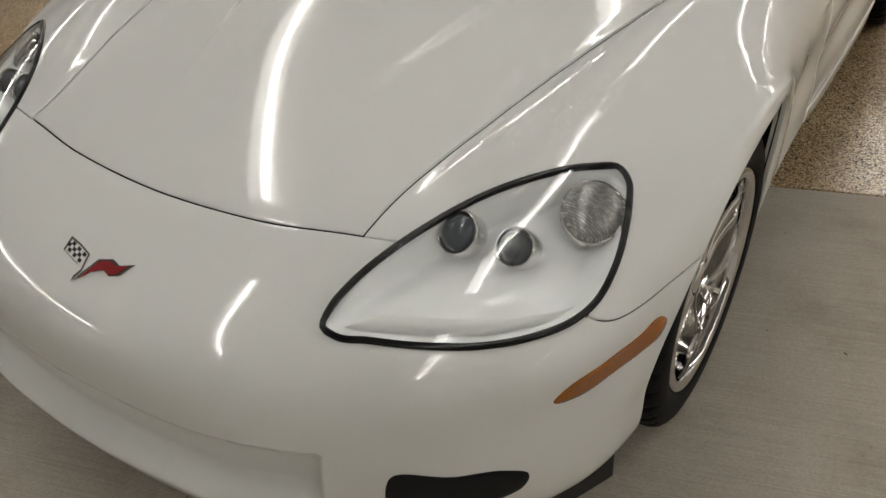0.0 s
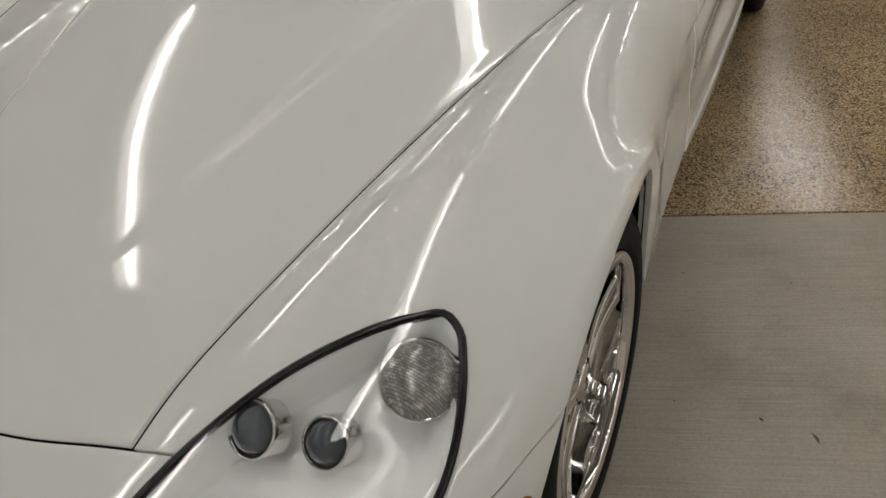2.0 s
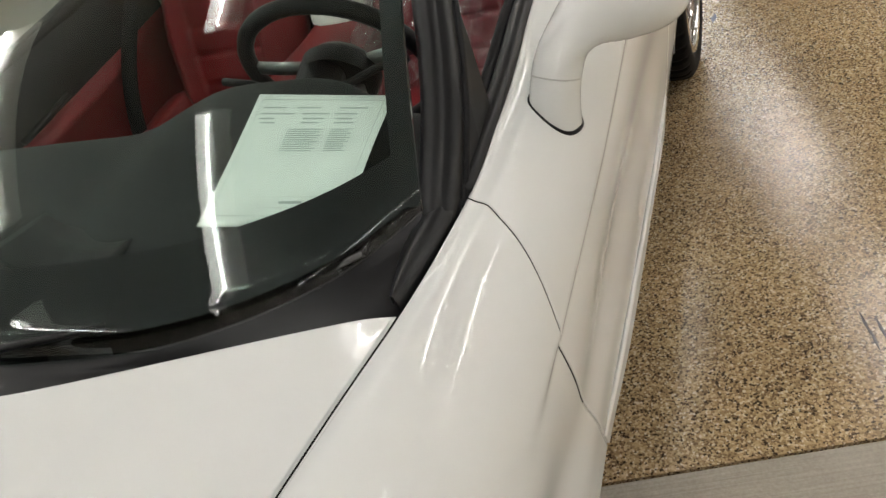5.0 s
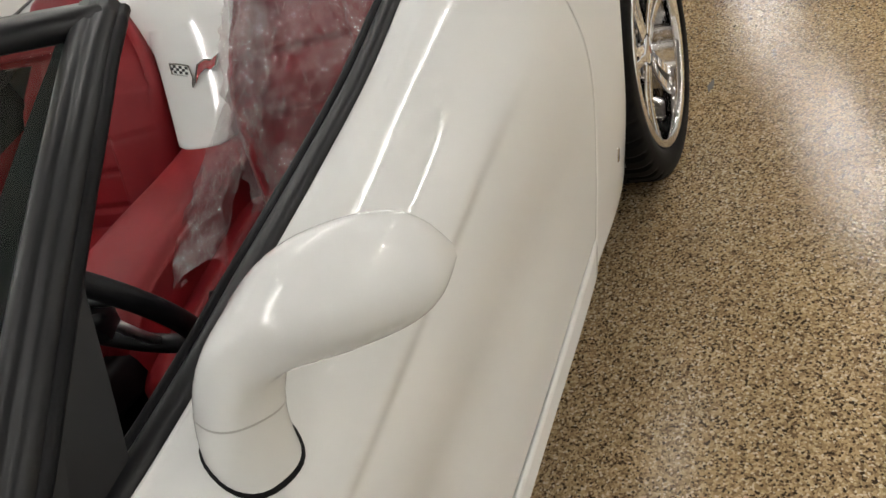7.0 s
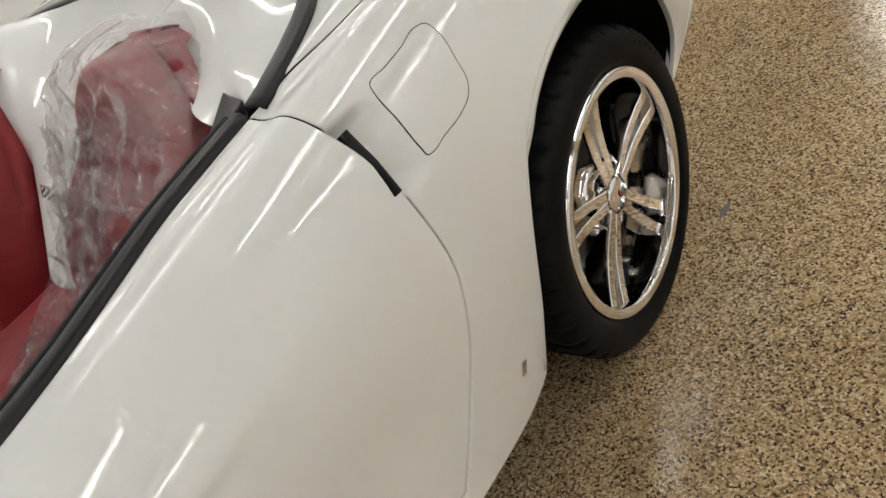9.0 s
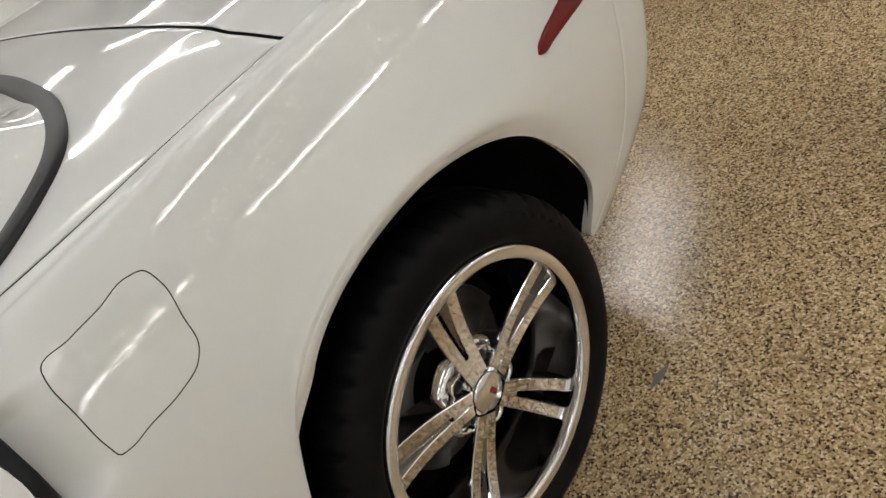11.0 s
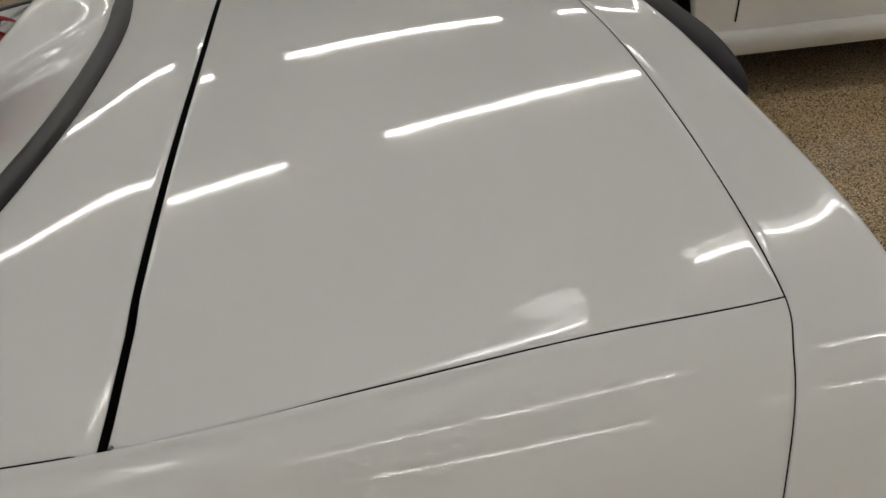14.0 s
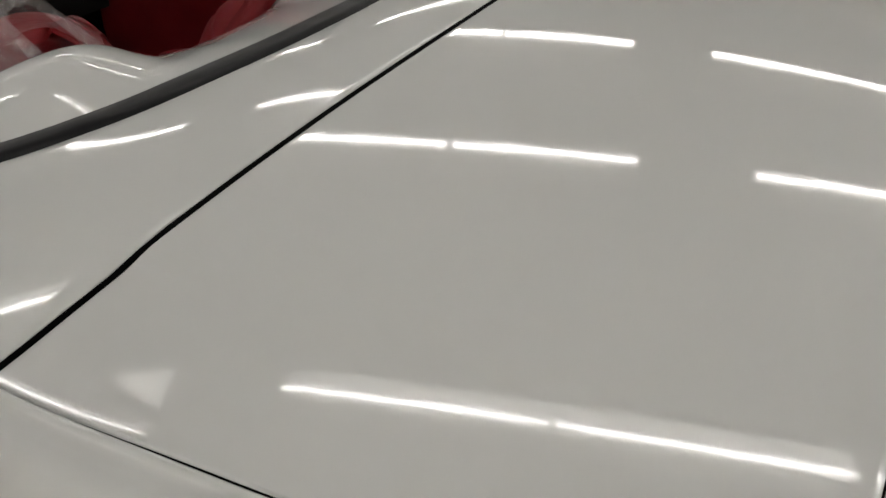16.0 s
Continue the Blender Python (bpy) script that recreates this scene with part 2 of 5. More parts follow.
def smooth_curve(points, knots, u):
    """Cubic through points (k, ...) at rising knots, with slopes from the neighbouring chords; u is an array."""
    p, k = np.asarray(points, float), np.asarray(knots, float)
    d = (p[1:] - p[:-1]) / (k[1:] - k[:-1]).reshape(-1, *[1] * (p.ndim - 1))
    h = (k[1:] - k[:-1]).reshape(-1, *[1] * (p.ndim - 1))
    t = np.empty_like(p)
    t[1:-1] = (d[:-1] * h[1:] + d[1:] * h[:-1]) / (h[1:] + h[:-1])
    t[0], t[-1] = 1.5 * d[0] - 0.5 * t[1], 1.5 * d[-1] - 0.5 * t[-2]
    u = np.asarray(u, float)
    i = np.clip(np.searchsorted(k, u, side="right") - 1, 0, len(k) - 2)
    w = (k[i + 1] - k[i])
    s = ((u - k[i]) / w).reshape(-1, *[1] * (p.ndim - 1))
    w = w.reshape(s.shape)
    return ((2 * s**3 - 3 * s**2 + 1) * p[i] + (s**3 - 2 * s**2 + s) * w * t[i] + (3 * s**2 - 2 * s**3) * p[i + 1] + (s**3 - s**2) * w * t[i + 1])


def path_points(points, n, closed=False):
    """n points spaced evenly along a smooth curve through the given ones."""
    p = np.asarray(points, float)
    if closed:
        p = np.concatenate([p[-3:], p, p[:4]])
    k = np.r_[0, np.cumsum(np.linalg.norm(np.diff(p, axis=0), axis=1))]
    a, b = (k[3], k[-4]) if closed else (k[0], k[-1])
    return smooth_curve(p, k, np.linspace(a, b, n + 1)[:-1] if closed else np.linspace(a, b, n))


def sweep(points, profile, normals, closed=False):
    """A strip of the given profile (across, up) along points; normals point up from the surface."""
    p, n = np.asarray(points, float), np.asarray(normals, float)
    t = np.roll(p, -1, 0) - np.roll(p, 1, 0) if closed else np.gradient(p, axis=0)
    t /= np.linalg.norm(t, axis=1, keepdims=True) + 1e-12
    side = np.cross(t, n)
    side /= np.linalg.norm(side, axis=1, keepdims=True) + 1e-12
    up = np.cross(side, t)
    m, k = len(p), len(profile)
    verts = [p[i] + side[i] * a + up[i] * b for i in range(m) for a, b in profile]
    faces = [(i * k + j, i * k + (j + 1) % k, (i + 1) % m * k + (j + 1) % k, (i + 1) % m * k + j) for i in range(m if closed else m - 1) for j in range(k)]
    if not closed:
        faces += [tuple(range(k))[::-1], tuple((m - 1) * k + j for j in range(k))]
    return mesh_of(verts, faces)


def tube(points, radius, sides=10, closed=False):
    circle = [(radius * math.cos(2 * math.pi * j / sides), radius * math.sin(2 * math.pi * j / sides)) for j in range(sides)]
    p = np.asarray(points, float)
    t = np.gradient(p, axis=0)
    ref = np.array([0, 0, 1.0]) if abs(t[:, 2]).max() < 0.9 * np.linalg.norm(t, axis=1).max() else np.array([1.0, 0.2, 0])
    return sweep(p, circle, np.repeat(ref[None], len(p), 0), closed)


def grid_mesh(g, loop_u=False, loop_v=False):
    """Quads over an array of points (rows, columns, 3)."""
    r, c = g.shape[:2]
    faces = [(i * c + j, (i + 1) % r * c + j, (i + 1) % r * c + (j + 1) % c, i * c + (j + 1) % c) for i in range(r if loop_u else r - 1) for j in range(c if loop_v else c - 1)]
    return mesh_of(g.reshape(-1, 3), faces)


def lathe(profile, steps=64):
    """Turns (radius, height) pairs about the z axis."""
    g = np.array([[(r * math.cos(a), r * math.sin(a), h) for a in np.linspace(0, 2 * math.pi, steps, endpoint=False)] for r, h in profile])
    return grid_mesh(g, loop_v=True)


def box(sx, sy, sz, bevel=0.0, at=(0, 0, 0), turn=(0, 0, 0), segments=2):
    bm = bmesh.new()
    bmesh.ops.create_cube(bm, size=1, matrix=Matrix.Diagonal((sx, sy, sz, 1)))
    if bevel:
        bmesh.ops.bevel(bm, geom=bm.edges[:], offset=bevel, segments=segments, affect="EDGES", profile=0.5)
    bmesh.ops.transform(bm, matrix=pose(*at, *turn), verts=bm.verts)
    return bm


def merged(*bms):
    me = bpy.data.meshes.new("tmp")
    out = bmesh.new()
    for b in bms:
        b.to_mesh(me)
        b.free()
        out.from_mesh(me)
    bpy.data.meshes.remove(me)
    return out


# ---------------------------------------------------------------- the car's lines, from the nose to the tail
# Feature lines of the driver's half: x to the side, y to the rear, z up. One entry for each cross section.
CENTRE = [(0, .07, .15), (0, .03, .20), (0, .015, .33), (0, .04, .45), (0, .12, .532), (0, .335, .606), (0, .65, .698), (0, .95, .777),
          (0, 1.20, .834), (0, 1.34, .862), (0, 1.44, .880), (0, 1.8, .93), (0, 2.1, .98), (0, 2.6, 1.0), (0, 3.0, 1.0), (0, 3.25, 1.015), (0, 3.5, 1.03),
          (0, 3.67, 1.03), (0, 3.90, 1.04), (0, 4.12, 1.04), (0, 4.329, 1.035), (0, 4.44, 1.025), (0, 4.42, .80), (0, 4.38, .30)]
HOOD = [(.25, .085, .15), (.25, .045, .20), (.25, .032, .335), (.25, .06, .455), (.25, .14, .54), (.24, .345, .618), (.24, .655, .705), (.25, .955, .780),
        (.25, 1.20, .834), (.25, 1.335, .861), (.25, 1.43, .878), (.25, 1.8, .93), (.25, 2.1, .98), (.25, 2.6, 1.0), (.25, 3.0, 1.0), (.25, 3.25, 1.012), (.28, 3.5, 1.028),
        (.30, 3.668, 1.03), (.30, 3.90, 1.038), (.30, 4.11, 1.035), (.30, 4.32, 1.027), (.30, 4.43, 1.02), (.30, 4.41, .80), (.30, 4.37, .30)]
SHUT = [(.46, .135, .15), (.47, .10, .20), (.475, .085, .345), (.475, .115, .465), (.475, .195, .55), (.464, .377, .642), (.53, .70, .715), (.60, .97, .77),
        (.675, 1.24, .807), (.715, 1.42, .828), (.766, 1.615, .845), (.792, 1.823, .846), (.78, 2.10, .848), (.757, 2.60, .888), (.73, 3.057, .932), (.765, 3.25, .952), (.79, 3.45, .98),
        (.804, 3.662, .998), (.785, 3.88, 1.0), (.757, 4.08, .994), (.73, 4.285, .98), (.695, 4.405, .985), (.62, 4.37, .80), (.58, 4.34, .30)]
CROWN = [(.63, .215, .155), (.65, .185, .205), (.66, .175, .36), (.66, .20, .475), (.655, .27, .565), (.63, .405, .636), (.68, .72, .745), (.735, .965, .82),
         (.775, 1.22, .838), (.795, 1.40, .845), (.815, 1.60, .83), (.835, 1.80, .80), (.835, 2.10, .80), (.83, 2.60, .855), (.81, 3.075, .915), (.83, 3.25, .935), (.845, 3.45, .955),
         (.855, 3.655, .96), (.84, 3.88, .965), (.82, 4.07, .96), (.795, 4.262, .95), (.782, 4.378, .95), (.72, 4.36, .78), (.65, 4.32, .30)]
CREASE = [(.74, .305, .16), (.765, .285, .21), (.785, .28, .37), (.79, .30, .478), (.79, .335, .545), (.785, .425, .602), (.80, .73, .725), (.84, .96, .79),
          (.865, 1.20, .785), (.88, 1.37, .775), (.90, 1.56, .73), (.919, 1.722, .69), (.927, 2.10, .708), (.927, 2.60, .742), (.893, 3.095, .775), (.91, 3.25, .80), (.918, 3.43, .85),
          (.922, 3.64, .875), (.912, 3.88, .865), (.89, 4.06, .86), (.882, 4.228, .85), (.848, 4.345, .85), (.785, 4.33, .70), (.70, 4.29, .30)]
FLANK = [(.81, .40, .17), (.84, .385, .22), (.86, .385, .375), (.865, .41, .475), (.868, .42, .525), (.868, .466, .563), (.897, .745, .712), (.922, .942, .762),
         (.925, 1.165, .725), (.922, 1.33, .62), (.91, 1.54, .57), (.905, 1.745, .55), (.898, 2.10, .57), (.905, 2.60, .59), (.913, 3.09, .60), (.93, 3.25, .62), (.942, 3.40, .765),
         (.946, 3.625, .82), (.943, 3.885, .765), (.930, 4.05, .72), (.918, 4.205, .70), (.875, 4.315, .70), (.81, 4.30, .58), (.72, 4.26, .295)]
LOWER = [(.85, .475, .19), (.88, .465, .235), (.897, .475, .375), (.905, .50, .47), (.916, .535, .515), (.920, .585, .580), (.938, .768, .696), (.948, .933, .732),
         (.942, 1.14, .690), (.925, 1.31, .44), (.905, 1.53, .42), (.90, 1.79, .42), (.895, 2.10, .42), (.90, 2.55, .42), (.905, 3.01, .44), (.918, 3.24, .44), (.942, 3.378, .715),
         (.947, 3.615, .782), (.943, 3.885, .705), (.925, 4.035, .56), (.90, 4.13, .47), (.865, 4.24, .47), (.81, 4.25, .42), (.73, 4.23, .29)]
EDGE = [(.875, .535, .215), (.90, .545, .25), (.912, .55, .375), (.924, .565, .46), (.934, .598, .528), (.942, .65, .594), (.950, .78, .676), (.952, .932, .706),
        (.944, 1.115, .660), (.905, 1.31, .265), (.893, 1.53, .265), (.887, 1.843, .275), (.89, 2.10, .268), (.89, 2.50, .265), (.888, 2.87, .262), (.88, 3.205, .257), (.934, 3.364, .681),
        (.935, 3.611, .764), (.93, 3.875, .678), (.905, 4.005, .48), (.880, 3.985, .355), (.835, 4.11, .31), (.79, 4.20, .30), (.735, 4.20, .285)]
def settle(line, a, b, degree=3):
    """Runs a cubic through part of a line, so that light glides along it without waves; the ends stay."""
    p = np.array(line[a:b + 1], float)
    k = np.r_[0, np.cumsum(np.linalg.norm(np.diff(p, axis=0), axis=1))]
    w = np.ones(len(k))
    w[0] = w[-1] = 30
    for c in range(3):
        p[:, c] = np.polyval(np.polyfit(k, p[:, c], degree, w=w), k)
    return [*line[:a], *[tuple(q) for q in p], *line[b + 1:]]


CENTRE, HOOD, SHUT, CROWN = (settle(r, 5, 10) for r in (CENTRE, HOOD, SHUT, CROWN))
CREASE = settle(CREASE, 5, 11)
CENTRE, HOOD, SHUT, CROWN, CREASE = (settle(r, 17, 20) for r in (CENTRE, HOOD, SHUT, CROWN, CREASE))
CROWN, CREASE = (settle(r, 13, 19, 4) for r in (CROWN, CREASE))
LINES = np.array([CENTRE, HOOD, SHUT, CROWN, CREASE, FLANK, LOWER, EDGE], float)
LINES[2:7, 21, 1] += (.012, .024, .030, .034, .036)
LINES[2:7, 22, 1] += (.012, .024, .030, .034, .036)
LINES[4:7, 21, 0] += .010
STATIONS = LINES.shape[1]
U_KNOTS = np.r_[0, np.cumsum(np.linalg.norm(np.diff(LINES[2:], axis=1), axis=2).mean(0))]
FULL = np.concatenate([LINES[:0:-1] * (-1, 1, 1), LINES])
V_KNOTS = np.r_[0, np.cumsum(np.linalg.norm(np.diff(FULL, axis=0), axis=2)[:, 3:10].mean(1))]
V_KNOTS -= V_KNOTS[7]


def glide(points, knots, length, at, weight=None):
    """A curve close to the points that bends no faster than its length allows (a number for each knot); values at the places given."""
    p = np.asarray(points, float)
    n = 420
    x = np.linspace(knots[0], knots[-1], n)
    h = x[1] - x[0]
    f = (np.asarray(knots) - x[0]) / h
    i = np.clip(f.astype(int), 0, n - 2)
    take = np.zeros((len(knots), n))
    take[np.arange(len(knots)), i] = 1 - (f - i)
    take[np.arange(len(knots)), i + 1] = f - i
    third = np.diff(np.eye(n), 3, axis=0) / h**3
    spread = np.interp((x[1:-2] + x[2:-1]) / 2, knots, length)**6 * h / 0.22
    w = np.ones(len(knots)) if weight is None else np.asarray(weight, float)
    q = np.linalg.solve(take.T @ (w[:, None] * take) + third.T @ (spread[:, None] * third), take.T @ (w[:, None] * p.reshape(len(knots), -1)))
    return smooth_curve(q, x, at).reshape(len(at), *p.shape[1:])


#          nose                                    hood                      cowl and doors              quarters                       tail
LENGTH_U = [.02, .02, .02, .02, .03, .10, .22, .26, .26, .26, .25, .24, .24, .24, .22, .22, .24, .26, .26, .24, .12, .03, .02, .02]
LENGTH_V = [.10, .10, .085, .075, .06, .04, .02, .01]
OPEN_V = np.array([0, 0, 0, 0, 0.15, .55, 1, 1])


def smoothstep(a, b, x):
    t = np.clip((x - a) / (b - a), 0, 1)
    return t * t * (3 - 2 * t)


def HOOD_SPAN(u):
    return smoothstep(4.0, 5.0, u) * smoothstep(11.0, 10.2, u)


def line_points(u, v, smooth):
    """The surface through the lines at u (cross sections, in fractions) and v (lines, -7 to 7), over all pairs."""
    uu = np.interp(u, np.arange(STATIONS), U_KNOTS)
    vv = np.interp(v, np.arange(-7, 8), V_KNOTS)
    along = smooth_curve(np.moveaxis(FULL, 1, 0), U_KNOTS, uu)
    if not smooth:
        return np.moveaxis(smooth_curve(np.moveaxis(along, 1, 0), V_KNOTS, vv), 1, 0)
    m = OPEN_V[np.abs(np.arange(-7, 8))][None, :, None]
    along = along * m + glide(np.moveaxis(FULL, 1, 0), U_KNOTS, LENGTH_U, uu) * (1 - m)
    whole = np.moveaxis(glide(np.moveaxis(along, 1, 0), V_KNOTS, LENGTH_V[:0:-1] + LENGTH_V, vv), 1, 0)
    # hood and fenders meet at an edge of their own
    split = whole.copy()
    mid, side = np.abs(v) <= 2 + 1e-9, v > 2 + 1e-9
    lines = np.moveaxis(along, 1, 0)
    split[:, mid] = np.moveaxis(glide(lines[5:10], V_KNOTS[5:10], [.16] * 5, vv[mid], [40, 1, 1, 1, 40]), 1, 0)
    right = np.moveaxis(glide(lines[9:], V_KNOTS[9:], [.085, .075, .06, .04, .02, .01], vv[side], [40, 1, 1, 1, 1, 1]), 1, 0)
    split[:, side] = right
    split[:, v < -2 - 1e-9] = right[:, ::-1] * (-1, 1, 1)
    m = HOOD_SPAN(u)[:, None, None]
    return split * m + whole * (1 - m)


def weave(g, i, j):
    """Points of a net at scattered places (in rows and columns, fractions)."""
    a, b = np.clip(i.astype(int), 1, g.shape[0] - 3), np.clip(j.astype(int), 1, g.shape[1] - 3)
    def four(t):
        return np.stack([-t**3 + 2 * t**2 - t, 3 * t**3 - 5 * t**2 + 2, -3 * t**3 + 4 * t**2 + t, t**3 - t**2], -1) / 2
    wi, wj = four(i - a), four(j - b)
    out = 0
    for k in range(4):
        for l in range(4):
            out = out + (wi[..., k] * wj[..., l])[..., None] * g[a + k - 1, b + l - 1]
    return out


def laid(points, g, rounds=8):
    """Moves a net of points squarely onto a calmer net of the same size."""
    r, c = g.shape[:2]
    i, j = np.meshgrid(np.arange(r, dtype=float), np.arange(c, dtype=float), indexing="ij")
    for _ in range(rounds):
        p = weave(g, i, j)
        di, dj = (weave(g, i + .05, j) - weave(g, i - .05, j)) / .1, (weave(g, i, j + .05) - weave(g, i, j - .05)) / .1
        e = points - p
        aa, bb, ab = (di * di).sum(-1) + 1e-9, (dj * dj).sum(-1) + 1e-9, (di * dj).sum(-1)
        ea, eb = (e * di).sum(-1), (e * dj).sum(-1)
        det = aa * bb - ab * ab + 1e-12
        i = np.clip(i + np.clip((ea * bb - eb * ab) / det, -1.5, 1.5), 0, r - 1)
        j = np.clip(j + np.clip((eb * aa - ea * ab) / det, -1.5, 1.5), 0, c - 1)
    return weave(g, i, j)


def faired(g, mask, rounds=60):
    """Takes short waves out of a grid of points without shrinking it; mask: how far each point may move."""
    for k in range(2 * rounds):
        d = np.zeros_like(g)
        d[1:-1] += (g[2:] + g[:-2] - 2 * g[1:-1]) / 4
        d[:, 1:-1] += (g[:, 2:] + g[:, :-2] - 2 * g[:, 1:-1]) / 4
        g = g + mask[..., None] * d * (0.6 if k % 2 == 0 else -0.62)
    return g


FINE = 8
FU, FV = np.arange(0, STATIONS - 1 + 1e-9, 1 / FINE), np.arange(-7, 7 + 1e-9, 1 / FINE)
calm = np.clip((6.2 - abs(FV)) / 2.0, 0, 1)[None] * np.clip((FU - 1.5) / 1.5, 0, 1)[:, None] * np.clip((21.0 - FU) / 1.0, 0, 1)[:, None]
calm *= 1 - HOOD_SPAN(FU)[:, None] * np.exp(-((abs(FV) - 2) / .16) ** 2)[None]
EXACT = line_points(FU, FV, False)
NET = laid(EXACT, faired(line_points(FU, FV, True), calm))
calm = (smoothstep(6.6, 5.0, abs(FV))[None] * smoothstep(0.8, 2.5, FU)[:, None] * smoothstep(21.6, 20.6, FU)[:, None])[..., None]
NET = NET * calm + EXACT * (1 - calm)


def cheb(a, n):
    return np.polynomial.chebyshev.chebvander(2 * (a - a.min()) / (a.max() - a.min()) - 1, n)


def fair_height(net, u0, u1, dy, dx):
    """Hood and lid: the height becomes a low polynomial in x and y, so that lamps mirror in clean lines."""
    iu, jv = (FU >= u0 - 1e-9) & (FU <= u1 + 1e-9), np.abs(FV) <= 2 + 1e-9
    r = net[np.ix_(iu, jv)]
    w = np.ones(r.shape[:2])
    w[:, 0] = w[:, -1] = 8
    w[0] *= 4
    w[-1] *= 4
    x, y, z, w = r[..., 0].ravel(), r[..., 1].ravel(), r[..., 2].ravel(), np.sqrt(w).ravel()
    m = (cheb(y, dy)[:, :, None] * np.stack([x ** (2 * k) for k in range(dx + 1)], 1)[:, None, :]).reshape(len(x), -1)
    r[..., 2] = (m @ np.linalg.lstsq(m * w[:, None], z * w, rcond=None)[0]).reshape(r.shape[:2])
    net[np.ix_(iu, jv)] = r


def fair_side(net, u0, u1, du, dv, share):
    """The sides: a low polynomial surface between the shut line and the flank; share says how far each place follows it."""
    iu, jv = (FU >= u0 - 1e-9) & (FU <= u1 + 1e-9), (FV >= 2 - 1e-9) & (FV <= 5 + 1e-9)
    r = net[np.ix_(iu, jv)]
    a, b = cheb(np.interp(FU[iu], np.arange(STATIONS), U_KNOTS), du), cheb(np.interp(FV[jv], np.arange(-7, 8), V_KNOTS), dv)
    m = (a[:, None, :, None] * b[None, :, None, :]).reshape(r.shape[0] * r.shape[1], -1)
    w = np.ones(r.shape[:2])
    w[:, 0] = 3
    w = w.ravel()[:, None]
    calm_net = (m @ np.linalg.lstsq(m * w, r.reshape(-1, 3) * w, rcond=None)[0]).reshape(r.shape)
    k = share(FU[iu][:, None], FV[jv][None, :])[..., None]
    return iu, jv, (laid(r, calm_net) - r) * k


fair_height(NET, 5, 10, 3, 2)
fair_height(NET, 17, 20, 2, 2)
door_span = lambda u: smoothstep(9.6, 11.0, u) * smoothstep(14.6, 13.4, u)
low_end = lambda u, v: smoothstep(5.0 - 1.1 * door_span(u), 4.2 - 1.5 * door_span(u), v)
shifts = [fair_side(NET, 5, 12, 5, 5, lambda u, v: low_end(u, v) * smoothstep(5.0, 6.0, u) * smoothstep(11.8, 10.3, u)),
          fair_side(NET, 10, 20, 6, 5, lambda u, v: low_end(u, v) * smoothstep(10.3, 11.8, u) * smoothstep(20.0, 19.4, u))]
# the front of the rear wheel arch is rounder than its few stations make it
bow = np.sin(np.pi * np.clip(FU - 15, 0, 1))[:, None] ** .9 * smoothstep(5.0, 6.6, np.abs(FV))[None]
NET[..., 1] -= .060 * bow
for iu, jv, shift in shifts:
    NET[np.ix_(iu, jv)] += shift
    NET[np.ix_(iu, jv[::-1])] += shift[:, ::-1] * (-1, 1, 1)


def body_points(u, v):
    """Points of the faired body."""
    along = smooth_curve(NET, FU, u)
    return np.moveaxis(smooth_curve(np.moveaxis(along, 1, 0), FV, v), 1, 0)


def grid_normals(g):
    n = np.cross(np.gradient(g, axis=1), np.gradient(g, axis=0))
    n = n / (np.linalg.norm(n, axis=2, keepdims=True) + 1e-12)
    return n


def panel_mesh(g, gap=0.0016, depth=0.020, keep=None, gone=None, first=None, hem=0):
    """A body panel with its rim turned in: the shut lines between panels are real gaps, with shade painted on their
    walls.
    """
    n = grid_normals(g)
    r, c = g.shape[:2]
    g = g.copy()
    ring = [(0, j) for j in range(c)] + [(i, c - 1) for i in range(1, r)] + [(r - 1, j) for j in range(c - 2, -1, -1)] + [(i, 0) for i in range(r - 2, 0, -1)]
    inward = []
    for i, j in ring:
        d = np.zeros(3)
        if i == 0: d += unit(g[1, j] - g[0, j])
        if i == r - 1: d += unit(g[r - 2, j] - g[r - 1, j])
        if j == 0: d += unit(g[i, 1] - g[i, 0])
        if j == c - 1: d += unit(g[i, c - 2] - g[i, c - 1])
        inward.append(d)
    wide = [first if first and i == 0 else gap for i, j in ring]
    rim = [(g[i, j].copy(), n[i, j], d) for (i, j), d in zip(ring, inward)]
    for (p, m, d), (i, j), w in zip(rim, ring, wide):
        g[i, j] = p + d * (w + 0.0022)
    verts = list(g.reshape(-1, 3))
    faces = [(i * c + j, (i + 1) * c + j, (i + 1) * c + j + 1, i * c + j + 1) for i in range(r - 1) for j in range(c - 1) if keep is None or keep[i, j]]
    k0, k = len(verts), len(ring)
    verts += [p + d * (w + 0.0006) - m * 0.0009 for (p, m, d), w in zip(rim, wide)] + [p + d * w - m * 0.0018 for (p, m, d), w in zip(rim, wide)] + [p + d * w - m * depth for (p, m, d), w in zip(rim, wide)]
    for a in range(k):
        b = (a + 1) % k
        if gone is not None and gone[ring[a]] and gone[ring[b]]:
            continue
        o = [ring[a][0] * c + ring[a][1], ring[b][0] * c + ring[b][1]]
        for layer in range(3):
            lo = o if layer == 0 else [k0 + (layer - 1) * k + a, k0 + (layer - 1) * k + b]
            faces.append((lo[0], lo[1], k0 + layer * k + b, k0 + layer * k + a))
    bm = mesh_of(verts, faces)
    bm.faces.ensure_lookup_table()
    bmesh.ops.recalc_face_normals(bm, faces=bm.faces)
    # deep rim walls would be body white; black is put in for the gap's shade
    deep = k0 + 2 * k
    for f in bm.faces:
        if sum(v.index >= deep for v in f.verts) >= 2 and max(v.co.z for v in f.verts) > 0.5 + 0.3 * hem:
            f.material_index = 1
    return bm


def unit(v):
    return v / (np.linalg.norm(v) + 1e-12)


